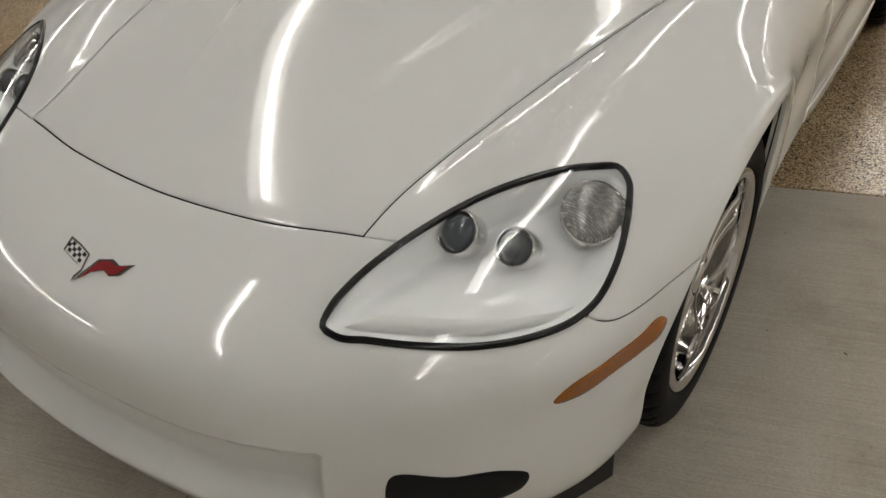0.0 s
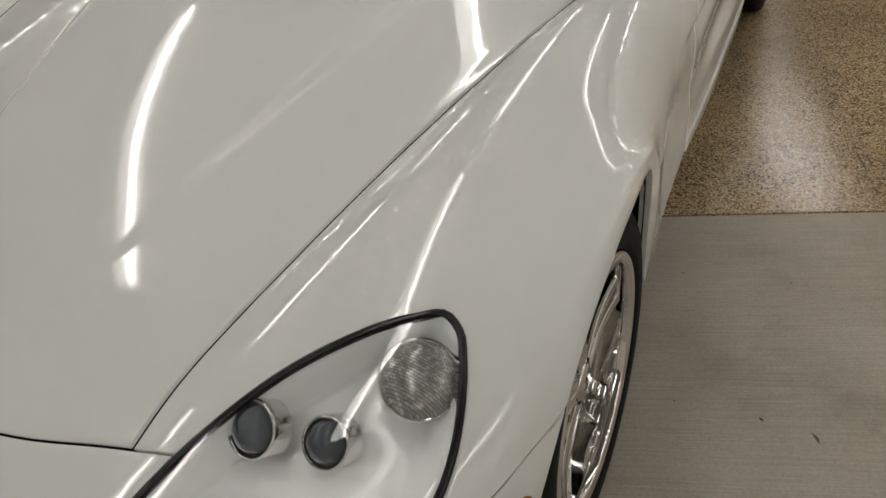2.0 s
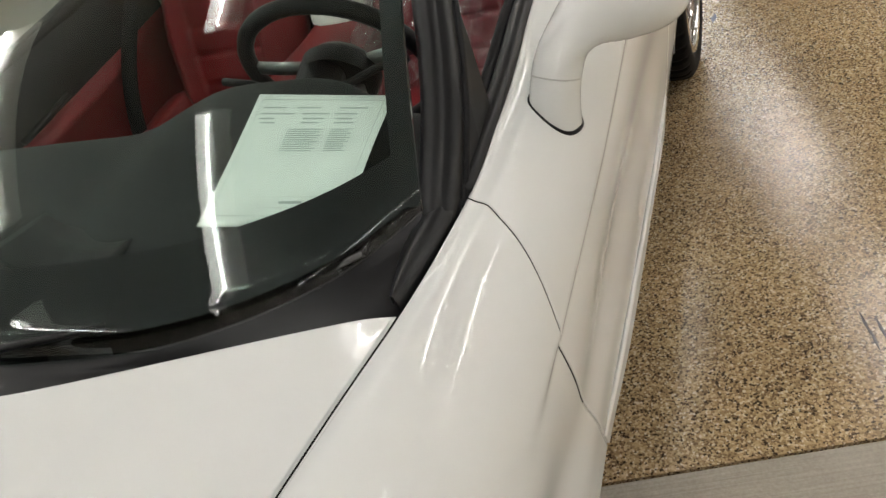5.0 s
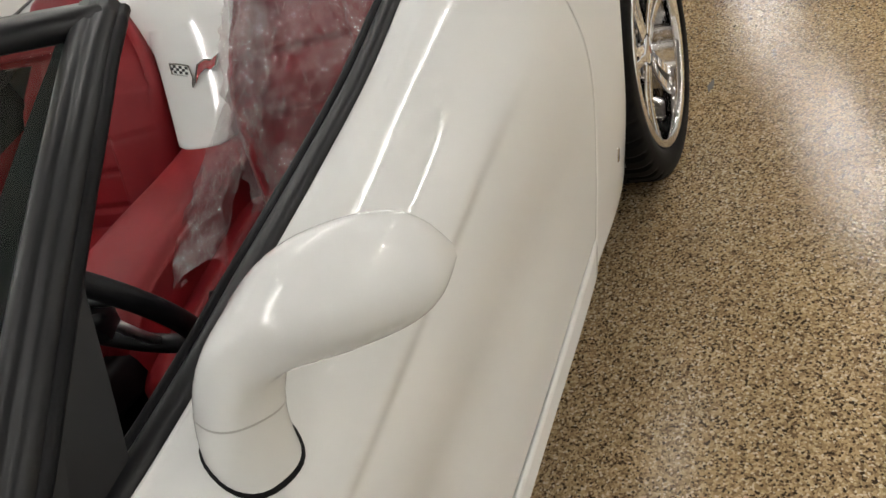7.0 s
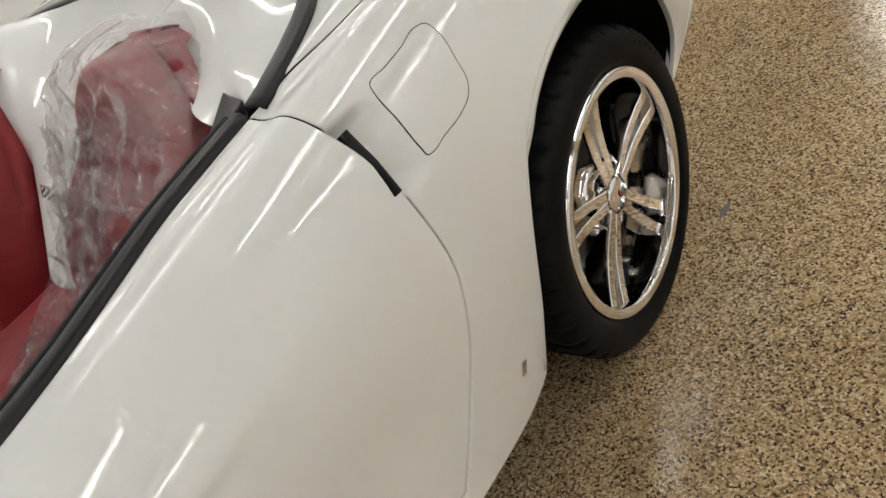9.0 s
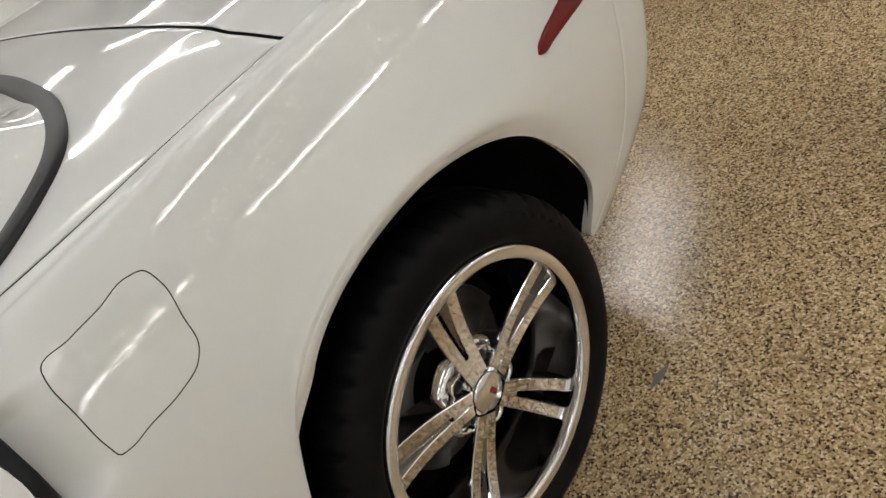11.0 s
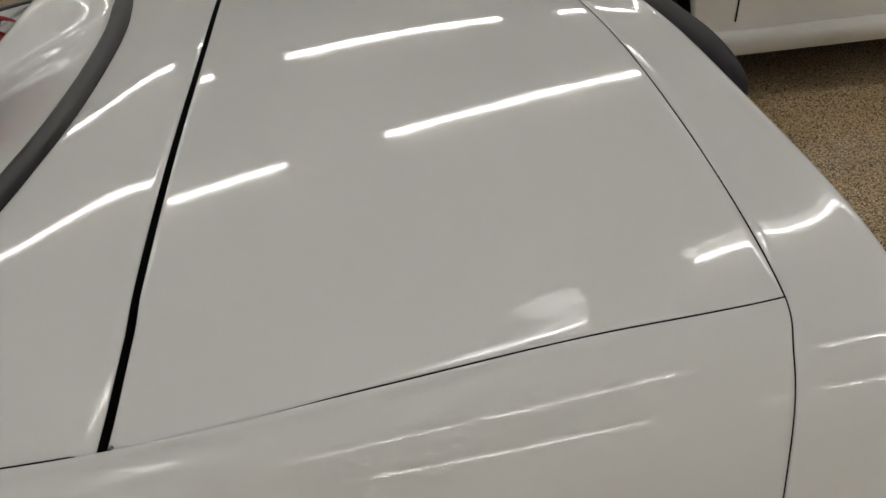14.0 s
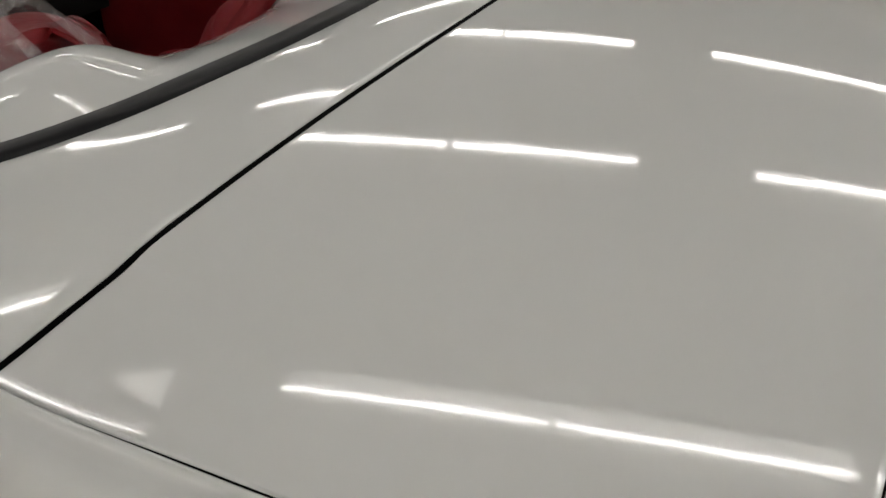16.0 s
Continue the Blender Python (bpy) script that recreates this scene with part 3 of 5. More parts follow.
def steps(a, b, every):
    """Fine steps from a to b that include the whole numbers between."""
    ks = [a] + [k for k in range(math.ceil(a + 1e-6), math.floor(b - 1e-6) + 1)] + [b]
    out = [a]
    for lo, hi in zip(ks, ks[1:]):
        out += list(np.linspace(lo, hi, max(1, math.ceil((hi - lo) * every)) + 1)[1:])
    return np.array(out)


BODY_GRID = body_points(steps(0, 23, 16), steps(-7, 7, 12))
_r, _c = BODY_GRID.shape[:2]
BODY_TREE = BVHTree.FromPolygons([tuple(p) for p in BODY_GRID.reshape(-1, 3)], [(i * _c + j, (i + 1) * _c + j, (i + 1) * _c + j + 1, i * _c + j + 1) for i in range(_r - 1) for j in range(_c - 1)])


def cast(start, way):
    p, n, _, _ = BODY_TREE.ray_cast(Vector(start), Vector(way))
    if p is None:
        p, n, _, _ = BODY_TREE.find_nearest(Vector(start) + Vector(way))
    n = n if n.dot(Vector(way)) < 0 else -n
    return np.array(p), np.array(n)


def on_top(x, y):
    return cast((x, y, 2), (0, 0, -1))


def on_side(y, z, s=1):
    return cast((1.6 * s, y, z), (-s, 0, 0))


def on_front(x, z):
    return cast((x, -0.8, z), (0, 1, 0))


def inlay(outline, where, thick, edge=0.0015, rings=6, lift=0.0, **kw):
    """A solid piece that lies on the body inside an outline; where gives the point and normal for a pair of the outline's coordinates."""
    o = np.asarray(outline, float)
    c = o.mean(0)
    layers = []
    inner = [1.0 - k / rings for k in range(rings)] + [0.001]
    plans = [(1.0, -0.004), (1.0, thick * 0.5), (1.0 - 1.2 * edge / np.linalg.norm(o - c, axis=1).mean(), thick)] + [(f * 0.97, thick) for f in inner[1:]]
    for f, h in plans:
        ring = []
        for q in c + (o - c) * f:
            p, n = where(*q)
            ring.append(p + n * (h + lift))
        layers.append(ring)
    bm = grid_mesh(np.array(layers), loop_v=True)
    bmesh.ops.recalc_face_normals(bm, faces=bm.faces)
    return bm


def seam_ring(outline, where, half=0.0013, closed=True):
    pts, ns = zip(*[where(*q) for q in outline])
    return sweep(np.array(pts), [(-half, -.001), (-half, .0004), (half, .0004), (half, -.001)], ns, closed)


def inside(poly, xy):
    """Which of the points lie inside the closed polygon."""
    x, y = xy[..., 0], xy[..., 1]
    out = np.zeros(x.shape, bool)
    for (ax, ay), (bx, by) in zip(poly, np.roll(poly, -1, 0)):
        out ^= ((ay > y) != (by > y)) & (x < (bx - ax) * (y - ay) / (by - ay + 1e-12) + ax)
    return out


# ---------------------------------------------------------------- the car's outer panels
car = thing("convertible_car", "white two-seat convertible sports car with red leather interior", "car")


LAMP_LINE = path_points([(.499, .226), (.493, .254), (.500, .298), (.527, .370), (.561, .434), (.612, .508), (.678, .576), (.750, .633), (.787, .652), (.808, .640),
                         (.824, .609), (.837, .567), (.845, .513), (.841, .461), (.822, .414), (.783, .363), (.726, .314), (.654, .273), (.573, .240), (.524, .223)], 120, True)


def panel(name, u0, u1, v0, v1, every_u=12, every_v=10, label="", dent=None, lamps=False, first=None, slit=0.0016, hem=0):
    g = body_points(steps(u0, u1, every_u), steps(v0, v1, every_v))
    keep = gone = None
    if dent:
        g = dent(g)
    if lamps:
        xy = np.abs(g[..., :2]) * (1, 1)
        gap = np.linalg.norm(xy[:, :, None] - LAMP_LINE[None, None, ::2], axis=3)
        near, which = gap.min(2), gap.argmin(2)
        for i, j in zip(*np.where((near < 0.0045) & (g[..., 2] > 0.5))):
            q = LAMP_LINE[::2][which[i, j]]
            g[i, j, :2] = q * (np.sign(g[i, j, 0]), 1)
        mid = (g[1:, 1:] + g[:-1, 1:] + g[1:, :-1] + g[:-1, :-1]) / 4
        keep = ~(inside(LAMP_LINE, np.abs(mid[..., :2])) & (mid[..., 2] > 0.5))
        gone = (inside(LAMP_LINE, np.abs(g[..., :2])) | (near < 0.008)) & (g[..., 2] > 0.5)
    return part(name, panel_mesh(g, gap=slit, keep=keep, gone=gone, first=first, hem=hem), [PAINT, DARK], car, label)


def hood_dent(g):
    """The raised middle of the hood, which grows to the rear between two soft edges."""
    x, y = np.abs(g[..., 0]), g[..., 1]
    edge = .205 + .275 * (y - .58)
    g[..., 2] += (smoothstep(edge + .015, edge - .015, x) * 0.012 - 0.004) * smoothstep(.50, .98, y) * smoothstep(.50, .44, x) * smoothstep(1.42, 1.25, y)
    return g


def rocker_dent(g):
    """The sill stands a little proud of the door."""
    n = g.shape[1]
    across = np.abs(g[..., 2] - g[:, :1, 2]) / (np.abs(g[:, -1:, 2] - g[:, :1, 2]) + 1e-9)
    if g[0, 0, 2] < g[0, -1, 2]:
        across = 1 - across
    g[..., 0] += np.sign(g[..., 0]) * 0.006 * smoothstep(0, .15, across) * smoothstep(1.75, 2.0, g[..., 1]) * smoothstep(3.02, 2.8, g[..., 1])
    return g


def bumper_dent(g):
    """The wide slot over the chin."""
    x, z = np.abs(g[..., 0]), g[..., 2]
    low = 0.245 + 0.02 * x
    m = smoothstep(.545, .533, x) * smoothstep(low, low + .05, z) * smoothstep(.392 + .02 * x, .382 + .02 * x, z) * (g[..., 1] < 0.3)
    g[..., 1] += 0.05 * m
    return g


def crease_dent(g):
    """The door's side: hollow under the crease, which fades to the rear, and the hollow above it."""
    x, y, z = g[..., 0], g[..., 1], g[..., 2]
    line = np.interp(y, [1.55, 1.72, 2.1, 2.6, 2.95], [.700, .690, .706, .741, .752])
    fade = smoothstep(2.98, 2.45, y) * smoothstep(1.50, 1.72, y)
    under = np.exp(-np.clip(line - z, 0, 1) / 0.16) * smoothstep(line + .010, line - .022, z)
    g[..., 0] -= np.sign(x) * 0.013 * fade * under
    over = np.exp(-((z - line - .075) / 0.045) ** 2) * smoothstep(2.35, 2.7, y) * smoothstep(3.05, 2.85, y)
    g[..., 0] -= np.sign(x) * 0.006 * over
    return g


def quarter_dent(g):
    """The scoop for the hand behind the door."""
    x, y, z = g[..., 0], g[..., 1], g[..., 2]
    m = smoothstep(3.172, 3.10, y) * smoothstep(.772, .800, z) * smoothstep(.905, .880, z) * (y > 3.0)
    g[..., 0] -= np.sign(x) * 0.030 * m
    g[..., 2] -= 0.006 * m
    return g


def trunk_dent(g):
    """The outer strips of the lid lie a little lower at the front and rise into it to the rear."""
    x, y = np.abs(g[..., 0]), g[..., 1]
    g[..., 2] -= 0.0055 * smoothstep(.620, .668, x) * smoothstep(3.90, 3.66, y)
    return g


def fender_dent(g):
    """The hollow behind the front wheel."""
    g = crease_dent(g)
    x, y, z = g[..., 0], g[..., 1], g[..., 2]
    m = np.exp(-((y - 1.52) / 0.14) ** 2 - ((z - .50) / 0.15) ** 2)
    g[..., 0] -= np.sign(x) * 0.018 * m
    return g


for s in (1, -1):
    order = lambda a, b: (a, b) if s > 0 else (-b, -a)
    panel("front_fender", 5, 11, *order(2, 7), every_u=30, every_v=26, lamps=True, dent=fender_dent, slit=.0012, hem=1)
    panel("door", 11, 14, *order(2, 6.7), every_u=36, every_v=26, dent=crease_dent)
    panel("rocker_panel", 11, 14, *order(6.7, 7), every_u=24, every_v=40, dent=rocker_dent, hem=1, slit=.0010)
    panel("rear_quarter", 14, 20, *order(2, 7), every_u=22, every_v=24, dent=quarter_dent, slit=.0009, hem=1)
panel("front_bumper", 0, 5, -7, 7, every_u=34, every_v=28, lamps=True, dent=bumper_dent, slit=.0012, hem=.1)
panel("hood", 5, 10, -2, 2, every_u=24, every_v=60, dent=hood_dent, slit=0.0022)
panel("trunk_lid", 17, 20, -2, 2, every_u=16, every_v=48, dent=trunk_dent, first=0.007, slit=.0012)
panel("rear_bumper", 20, 23, -7, 7, slit=.0009, hem=1)

# dark shell under the panels, seen through the gaps
for name, u0, u1 in (("front_inner_shell", 3.6, 9.9), ("rear_inner_shell", 16.3, 22.6)):
    g = body_points(steps(u0, u1, 8), steps(-6.2, 6.2, 8))
    g = g - grid_normals(g) * 0.022
    far = ~(inside(LAMP_LINE.mean(0) + (LAMP_LINE - LAMP_LINE.mean(0)) * 1.16, np.abs(g[..., :2])) & (g[..., 2] > .45))
    far = far[1:, 1:] & far[:-1, 1:] & far[1:, :-1] & far[:-1, :-1]
    r, c = g.shape[:2]
    hole = [(i * c + j, (i + 1) * c + j, (i + 1) * c + j + 1, i * c + j + 1) for i in range(r - 1) for j in range(c - 1) if far[i, j]]
    part(name, mesh_of(g.reshape(-1, 3), hole), DARK, car)

# ---------------------------------------------------------------- the room
def flat(name, x0, x1, y0, y1, z, mat, label, category, flip=False, thick=0.12):
    b = box(x1 - x0, y1 - y0, thick, 0, ((x0 + x1) / 2, (y0 + y1) / 2, z + (thick / 2 if flip else -thick / 2)))
    ob = tagged(part(name, b, mat, smooth=False), label, category, kind="structure")
    ob.matrix_basis = ROOM.copy()
    return ob


Q0, Q1, P0, P1, EDGE_P = -9.0, 6.6, -5.0, 14.2, 1.60
flat("floor", Q0, Q1, EDGE_P, P1, 0.0, EPOXY, "tan and brown flake epoxy floor with a glossy coat", "floor")
flat("concrete_apron", Q0, Q1, P0, EDGE_P - 0.006, -0.002, CONCRETE, "grey broomed concrete slab with stains", "floor")
flat("joint_base", Q0, Q1, EDGE_P - 0.03, EDGE_P + 0.03, -0.02, DARK, "dark joint between the two floors", "floor", thick=0.05)
flat("ceiling", Q0, Q1, P0, P1, CEILING, CEIL, "grey painted garage ceiling", "ceiling", flip=True)
for name, x0, x1, y0, y1 in (("wall_east", Q1, Q1 + .15, P0, P1), ("wall_west", Q0 - .15, Q0, P0, P1), ("wall_north", Q0, Q1, P1, P1 + .15), ("wall_south", Q0, Q1, P0 - .15, P0)):
    b = box(x1 - x0, y1 - y0, CEILING, 0, ((x0 + x1) / 2, (y0 + y1) / 2, CEILING / 2))
    ob = tagged(part(name, b, WALL, smooth=False), "beige painted garage wall", "wall", kind="structure")
    ob.matrix_basis = ROOM.copy()

# a strip light: two tubes end to end under a white board that turns up and away on one side
light = thing("strip_light", "white enamel strip light with two glowing tubes", "ceiling light", "ceiling strip lights")
BOARD = [(-.140, .010), (-.140, .004), (-.035, .004), (.035, .010), (.11, .034), (.18, .068), (.24, .112), (.234, .117), (.17, .078), (.09, .045), (.03, .024), (-.04, .024)]
part("reflector", sweep([(0, 0, 0), (0, 1.24, 0), (0, 2.48, 0)], BOARD, [(0, 0, 1)] * 3), FIXTURE, light, smooth=False)
for a in (0.03, 1.26):
    part("tube", tube([(0, a, -.032), (0, a + .6, -.032), (0, a + 1.19, -.032)], .0135, 12), GLOW, light, "glowing fluorescent tube")
for a in (0.015, 1.24, 2.465):
    part("lamp_holder", box(.03, .025, .06, .004, (0, a, -.015)), FIXTURE, light)
# added glowing strip: stands in for the tubes' light on the board's flat side
part("lit_band", box(.112, 2.44, .010, .003, (-.082, 1.24, -.004)), LIT_BAND, light, "added glowing band in place of tube light on the reflector")
for a in (.3, 2.18):
    part("hanger", box(.012, .03, .10, .002, (0, a, .064)), FIXTURE, light)
ROWS = {-4.5: 4.83, -1.82: 4.83, 0.68: 5.75, 3.38: 5.75, 6.05: 5.75}
first = True
for q, start in ROWS.items():
    for k in range(-2, 3) if start < 5 else range(-3, 1 if q == 0.68 else 2):
        m = ROOM @ pose(q, start + 3.16 * k, CEILING - 0.115)
        if first:
            light.matrix_basis = m
            first = False
        else:
            copy_thing(light, m)
# ---------------------------------------------------------------- lamps, badges and openings of the front
TURN = material("fluted_lamp_glass", (.62, .61, .58), 0.2, 0.35, 0.6)
v = node(TURN, "ShaderNodeTexBrick", Scale=85.0)
wire(TURN, coords(TURN), v.inputs["Vector"])
v.inputs["Color1"].default_value, v.inputs["Color2"].default_value, v.inputs["Mortar"].default_value = (.50, .49, .46, 1), (.26, .25, .24, 1), (.10, .10, .095, 1)
wire(TURN, v.outputs["Color"], base(TURN))
bump(TURN, v.outputs["Fac"], 0.8, 0.003)
LENS_DARK = material("projector_glass", (.045, .052, .060), 0.06, 0, 1.0)
GASKET = material("gloss_black_gasket", (.006, .006, .007), 0.18, Specular_IOR_Level=0.35)


def facing(p, d):
    return Matrix.Translation(Vector(p)) @ Vector(d).to_track_quat("Z", "Y").to_matrix().to_4x4()


def placed(bm, m):
    bmesh.ops.transform(bm, matrix=m, verts=bm.verts)
    return bm


def headlight(s):
    line = LAMP_LINE * (s, 1)
    c = line.mean(0)

    def sheet(levels):
        rows = []
        for f, h in levels:
            row = []
            for x, y in c + (line - c) * f:
                p, n = on_top(x, y)
                row.append(p + n * h(x, y, f))
            rows.append(row)
        return rows

    def depth(x, y, f):
        back = smoothstep(0.02, 0.15, y - (.226 + (abs(x) - .5) * .56))
        return -(0.010 + (0.014 + 0.042 * back) * smoothstep(1.0, 0.78, f))

    bucket = grid_mesh(np.array(sheet([(f, depth) for f in (1.0, .97, .94, .9, .86, .82, .78, .7, .6, .5, .4, .3, .2, .1, .04, .01, .002)])), loop_v=True)
    lamp = part("headlight", bucket, PAINT, car, "headlight with a white bucket behind a clear cover")
    fs = (1.0, .95, .88, .8, .7, .6, .5, .4, .3, .2, .1, .04, .015, .006, .002, .0008)
    dome = lambda x, y, f: 0.003 + 0.007 * (1 - f * f)
    rows = sheet([(f, dome) for f in fs]) + sheet([(f, lambda x, y, f: dome(x, y, f) - 0.003) for f in fs[::-1]])
    b = grid_mesh(np.array(rows), loop_v=True, loop_u=True)
    bmesh.ops.recalc_face_normals(b, faces=b.faces)
    cover = part("lens_cover", b, CLEAR, lamp, "clear curved lens cover")
    cover.visible_shadow = False
    pts, ns = zip(*[on_top(x, y) for x, y in line])
    part("gasket", sweep(np.array(pts), [(-.0062, -.004), (-.0055, .003), (-.002, .005), (.002, .005), (.0055, .003), (.0062, -.004)], ns, True), GASKET, lamp, "black rubber gasket")
    for x, y, r, dx in ((.604, .452, .034, -.10), (.703, .468, .030, -.04)):
        p, n = on_top(s * x, y)
        m = facing(p - n * 0.030, (s * dx, -.72, .66))
        q = part("projector_lamp", placed(lathe([(r * 1.12, -.02), (r * 1.12, .012), (r * 1.06, .017), (r * .98, .013), (r * .96, .006)], 36), m), CHROME, lamp, "round projector lamp with a chrome ring")
        part("projector_lens", placed(lathe([(r * .98, .006), (r * .90, .014), (r * .7, .023), (r * .4, .029), (r * .01, .031)], 36), m), LENS_DARK, q)
    p, n = on_top(s * .782, .572)
    m = facing(p - n * 0.020, (s * .34, -.62, .70))
    q = part("turn_signal", placed(lathe([(.052, -.022), (.053, .004), (.050, .008), (.047, .004)], 40), m), CHROME, lamp, "round turn lamp with fluted glass")
    part("fluted_glass", placed(lathe([(.050, .003), (.044, .010), (.03, .015), (.015, .0175), (.0005, .018)], 40), m), TURN, q)
    ribs = 60
    for k in range(ribs):
        a = .30 + .50 * k / ribs + .005
        x = .525 + (.80 - .525) * k / (ribs - 1)
        lo = np.interp(x, [.52, .573, .654, .726, .783, .822], [.236, .252, .287, .328, .377, .425])
        run = []
        for w in (0, .5, 1):
            xx, yy = x + .020 * w, lo + .004 + (.036 * math.sin(min(1, (k + 6) / 14) * math.pi / 2)) * w
            p, n = on_top(s * xx, yy)
            run.append(p + n * (-.0165 + .001))
        part("rib", tube(run, .0011, 5), FIXTURE, lamp)
    return lamp


headlight(1)
headlight(-1)

for s in (1, -1):
    o = path_points([(.348, .472), (.362, .490), (.429, .511), (.498, .521), (.549, .530), (.557, .522), (.546, .500), (.501, .488), (.442, .478), (.383, .466)], 60, True)
    part("side_marker_lamp", inlay(o, lambda y, z: on_side(y, z, s), 0.004), AMBER, car, "long amber side marker lamp")
    o = path_points([(.645, .367), (.725, .363), (.786, .359), (.812, .340), (.806, .306), (.770, .288), (.70, .284), (.645, .290), (.638, .33)], 60, True)
    part("bumper_vent", inlay(o * (s, 1), on_front, 0.002), BLACK, car, "black mesh bumper vent")
# chin flap under the bumper and a pan under the car
chin = path_points([(-.86, .56, .14), (-.74, .36, .13), (-.46, .2, .125), (0, .14, .125), (.46, .2, .125), (.74, .36, .13), (.86, .56, .14)], 40)
part("chin_spoiler", sweep(chin, [(-.006, -.055), (-.008, .05), (.008, .05), (.006, -.055)], [(0, 0, 1)] * 40), BLACK, car, "black rubber chin spoiler")
part("underbody", merged(box(1.5, 3.4, .03, 0, (0, 2.35, .17)), box(1.05, 3.9, .03, 0, (0, 2.25, .19))), DARK, car)


def badge(m, size, parent):
    """Crossed flags: a chequered one and a red one, with bright edges."""
    left = [(-.004, 0), (-.016, .034), (-.048, .041), (-.084, .050), (-.092, .082), (-.052, .075), (-.014, .064), (.002, .026)]
    right = [(0, 0), (.006, .030), (.016, .062), (.048, .074), (.074, .068), (.106, .082), (.092, .050), (.070, .040), (.048, .046), (.018, .030)]

    def plate(outline, low, high, shrink=1.0):
        o = np.array(outline)
        o = o.mean(0) + (o - o.mean(0)) * shrink
        n = len(o)
        vs = [(x * size, y * size, h) for h in (low, high) for x, y in o]
        b = mesh_of(vs, [tuple(range(n))[::-1], tuple(range(n, 2 * n))] + [(k, (k + 1) % n, n + (k + 1) % n, n + k) for k in range(n)])
        bmesh.ops.recalc_face_normals(b, faces=b.faces)
        return placed(b, m)

    e = part("badge", plate(left, -.002, .0030), CHROME, parent, "crossed flags badge in red, white and black", smooth=False)
    part("badge_edge", plate(right, -.002, .0031), CHROME, e, smooth=False)
    part("white_flag", plate(left, .003, .0036, .84), PLAIN_WHITE, e, smooth=False)
    part("red_flag", plate(right, .003, .0038, .80), FLAG_RED, e, smooth=False)
    corner = [np.array(q) for q in ((-.018, .0385), (-.082, .0535), (-.087, .0775), (-.018, .0600))]
    at = lambda a, b: (corner[0] * (1 - a) + corner[1] * a) * (1 - b) + (corner[3] * (1 - a) + corner[2] * a) * b
    for i in range(6):
        for j in range(3):
            if (i + j) % 2 == 0:
                q = [at(i / 6, j / 3), at((i + 1) / 6, j / 3), at((i + 1) / 6, (j + 1) / 3), at(i / 6, (j + 1) / 3)]
                b = mesh_of([(x * size, y * size, z) for z in (.0034, .0041) for x, y in q], [(0, 1, 2, 3), (4, 5, 6, 7), (0, 1, 5, 4), (1, 2, 6, 5), (2, 3, 7, 6), (3, 0, 4, 7)])
                bmesh.ops.recalc_face_normals(b, faces=b.faces)
                part("black_square", placed(b, m), BLACK, e, smooth=False)
    return e


def surface_frame(p, n, up):
    n = Vector(n).normalized()
    right = Vector(up).cross(n).normalized()
    u = n.cross(right)
    return Matrix.Translation(Vector(p)) @ Matrix((right, u, n)).transposed().to_4x4()


p, n = on_top(0.0, .121)
p2, n2 = on_top(0.0, .16)
badge(surface_frame(p + n2 * .001, n2, (0, 1, .3)), 0.92, car)

# ---------------------------------------------------------------- wheel wells and wheels
for s in (1, -1):
    for wy, wz, u0, u1 in ((.932, .341, 2.0, 9.0), (3.611, .335, 15.0, 20.2)):
        lip = body_points(np.linspace(u0, u1, 60), np.array([7.0 * s]))[:, 0]
        out = lip[:, 1:] - (wy, wz)
        out /= np.linalg.norm(out, axis=1, keepdims=True)
        rows = []
        for p, d in zip(lip, out):
            rows.append([(p[0] + s * dx, p[1] + d[0] * dr, p[2] + d[1] * dr) for dx, dr in ((-.010, .0), (-.022, .006), (-.10, .012))]
                        + [(s * .61, p[1] + d[0] * .012, p[2] + d[1] * .012), (s * .60, wy + d[0] * .3, wz + d[1] * .3), (s * .60, wy + d[0] * .05, wz + d[1] * .05)])
        part("wheel_well_liner", grid_mesh(np.array(rows)), DARK, car)


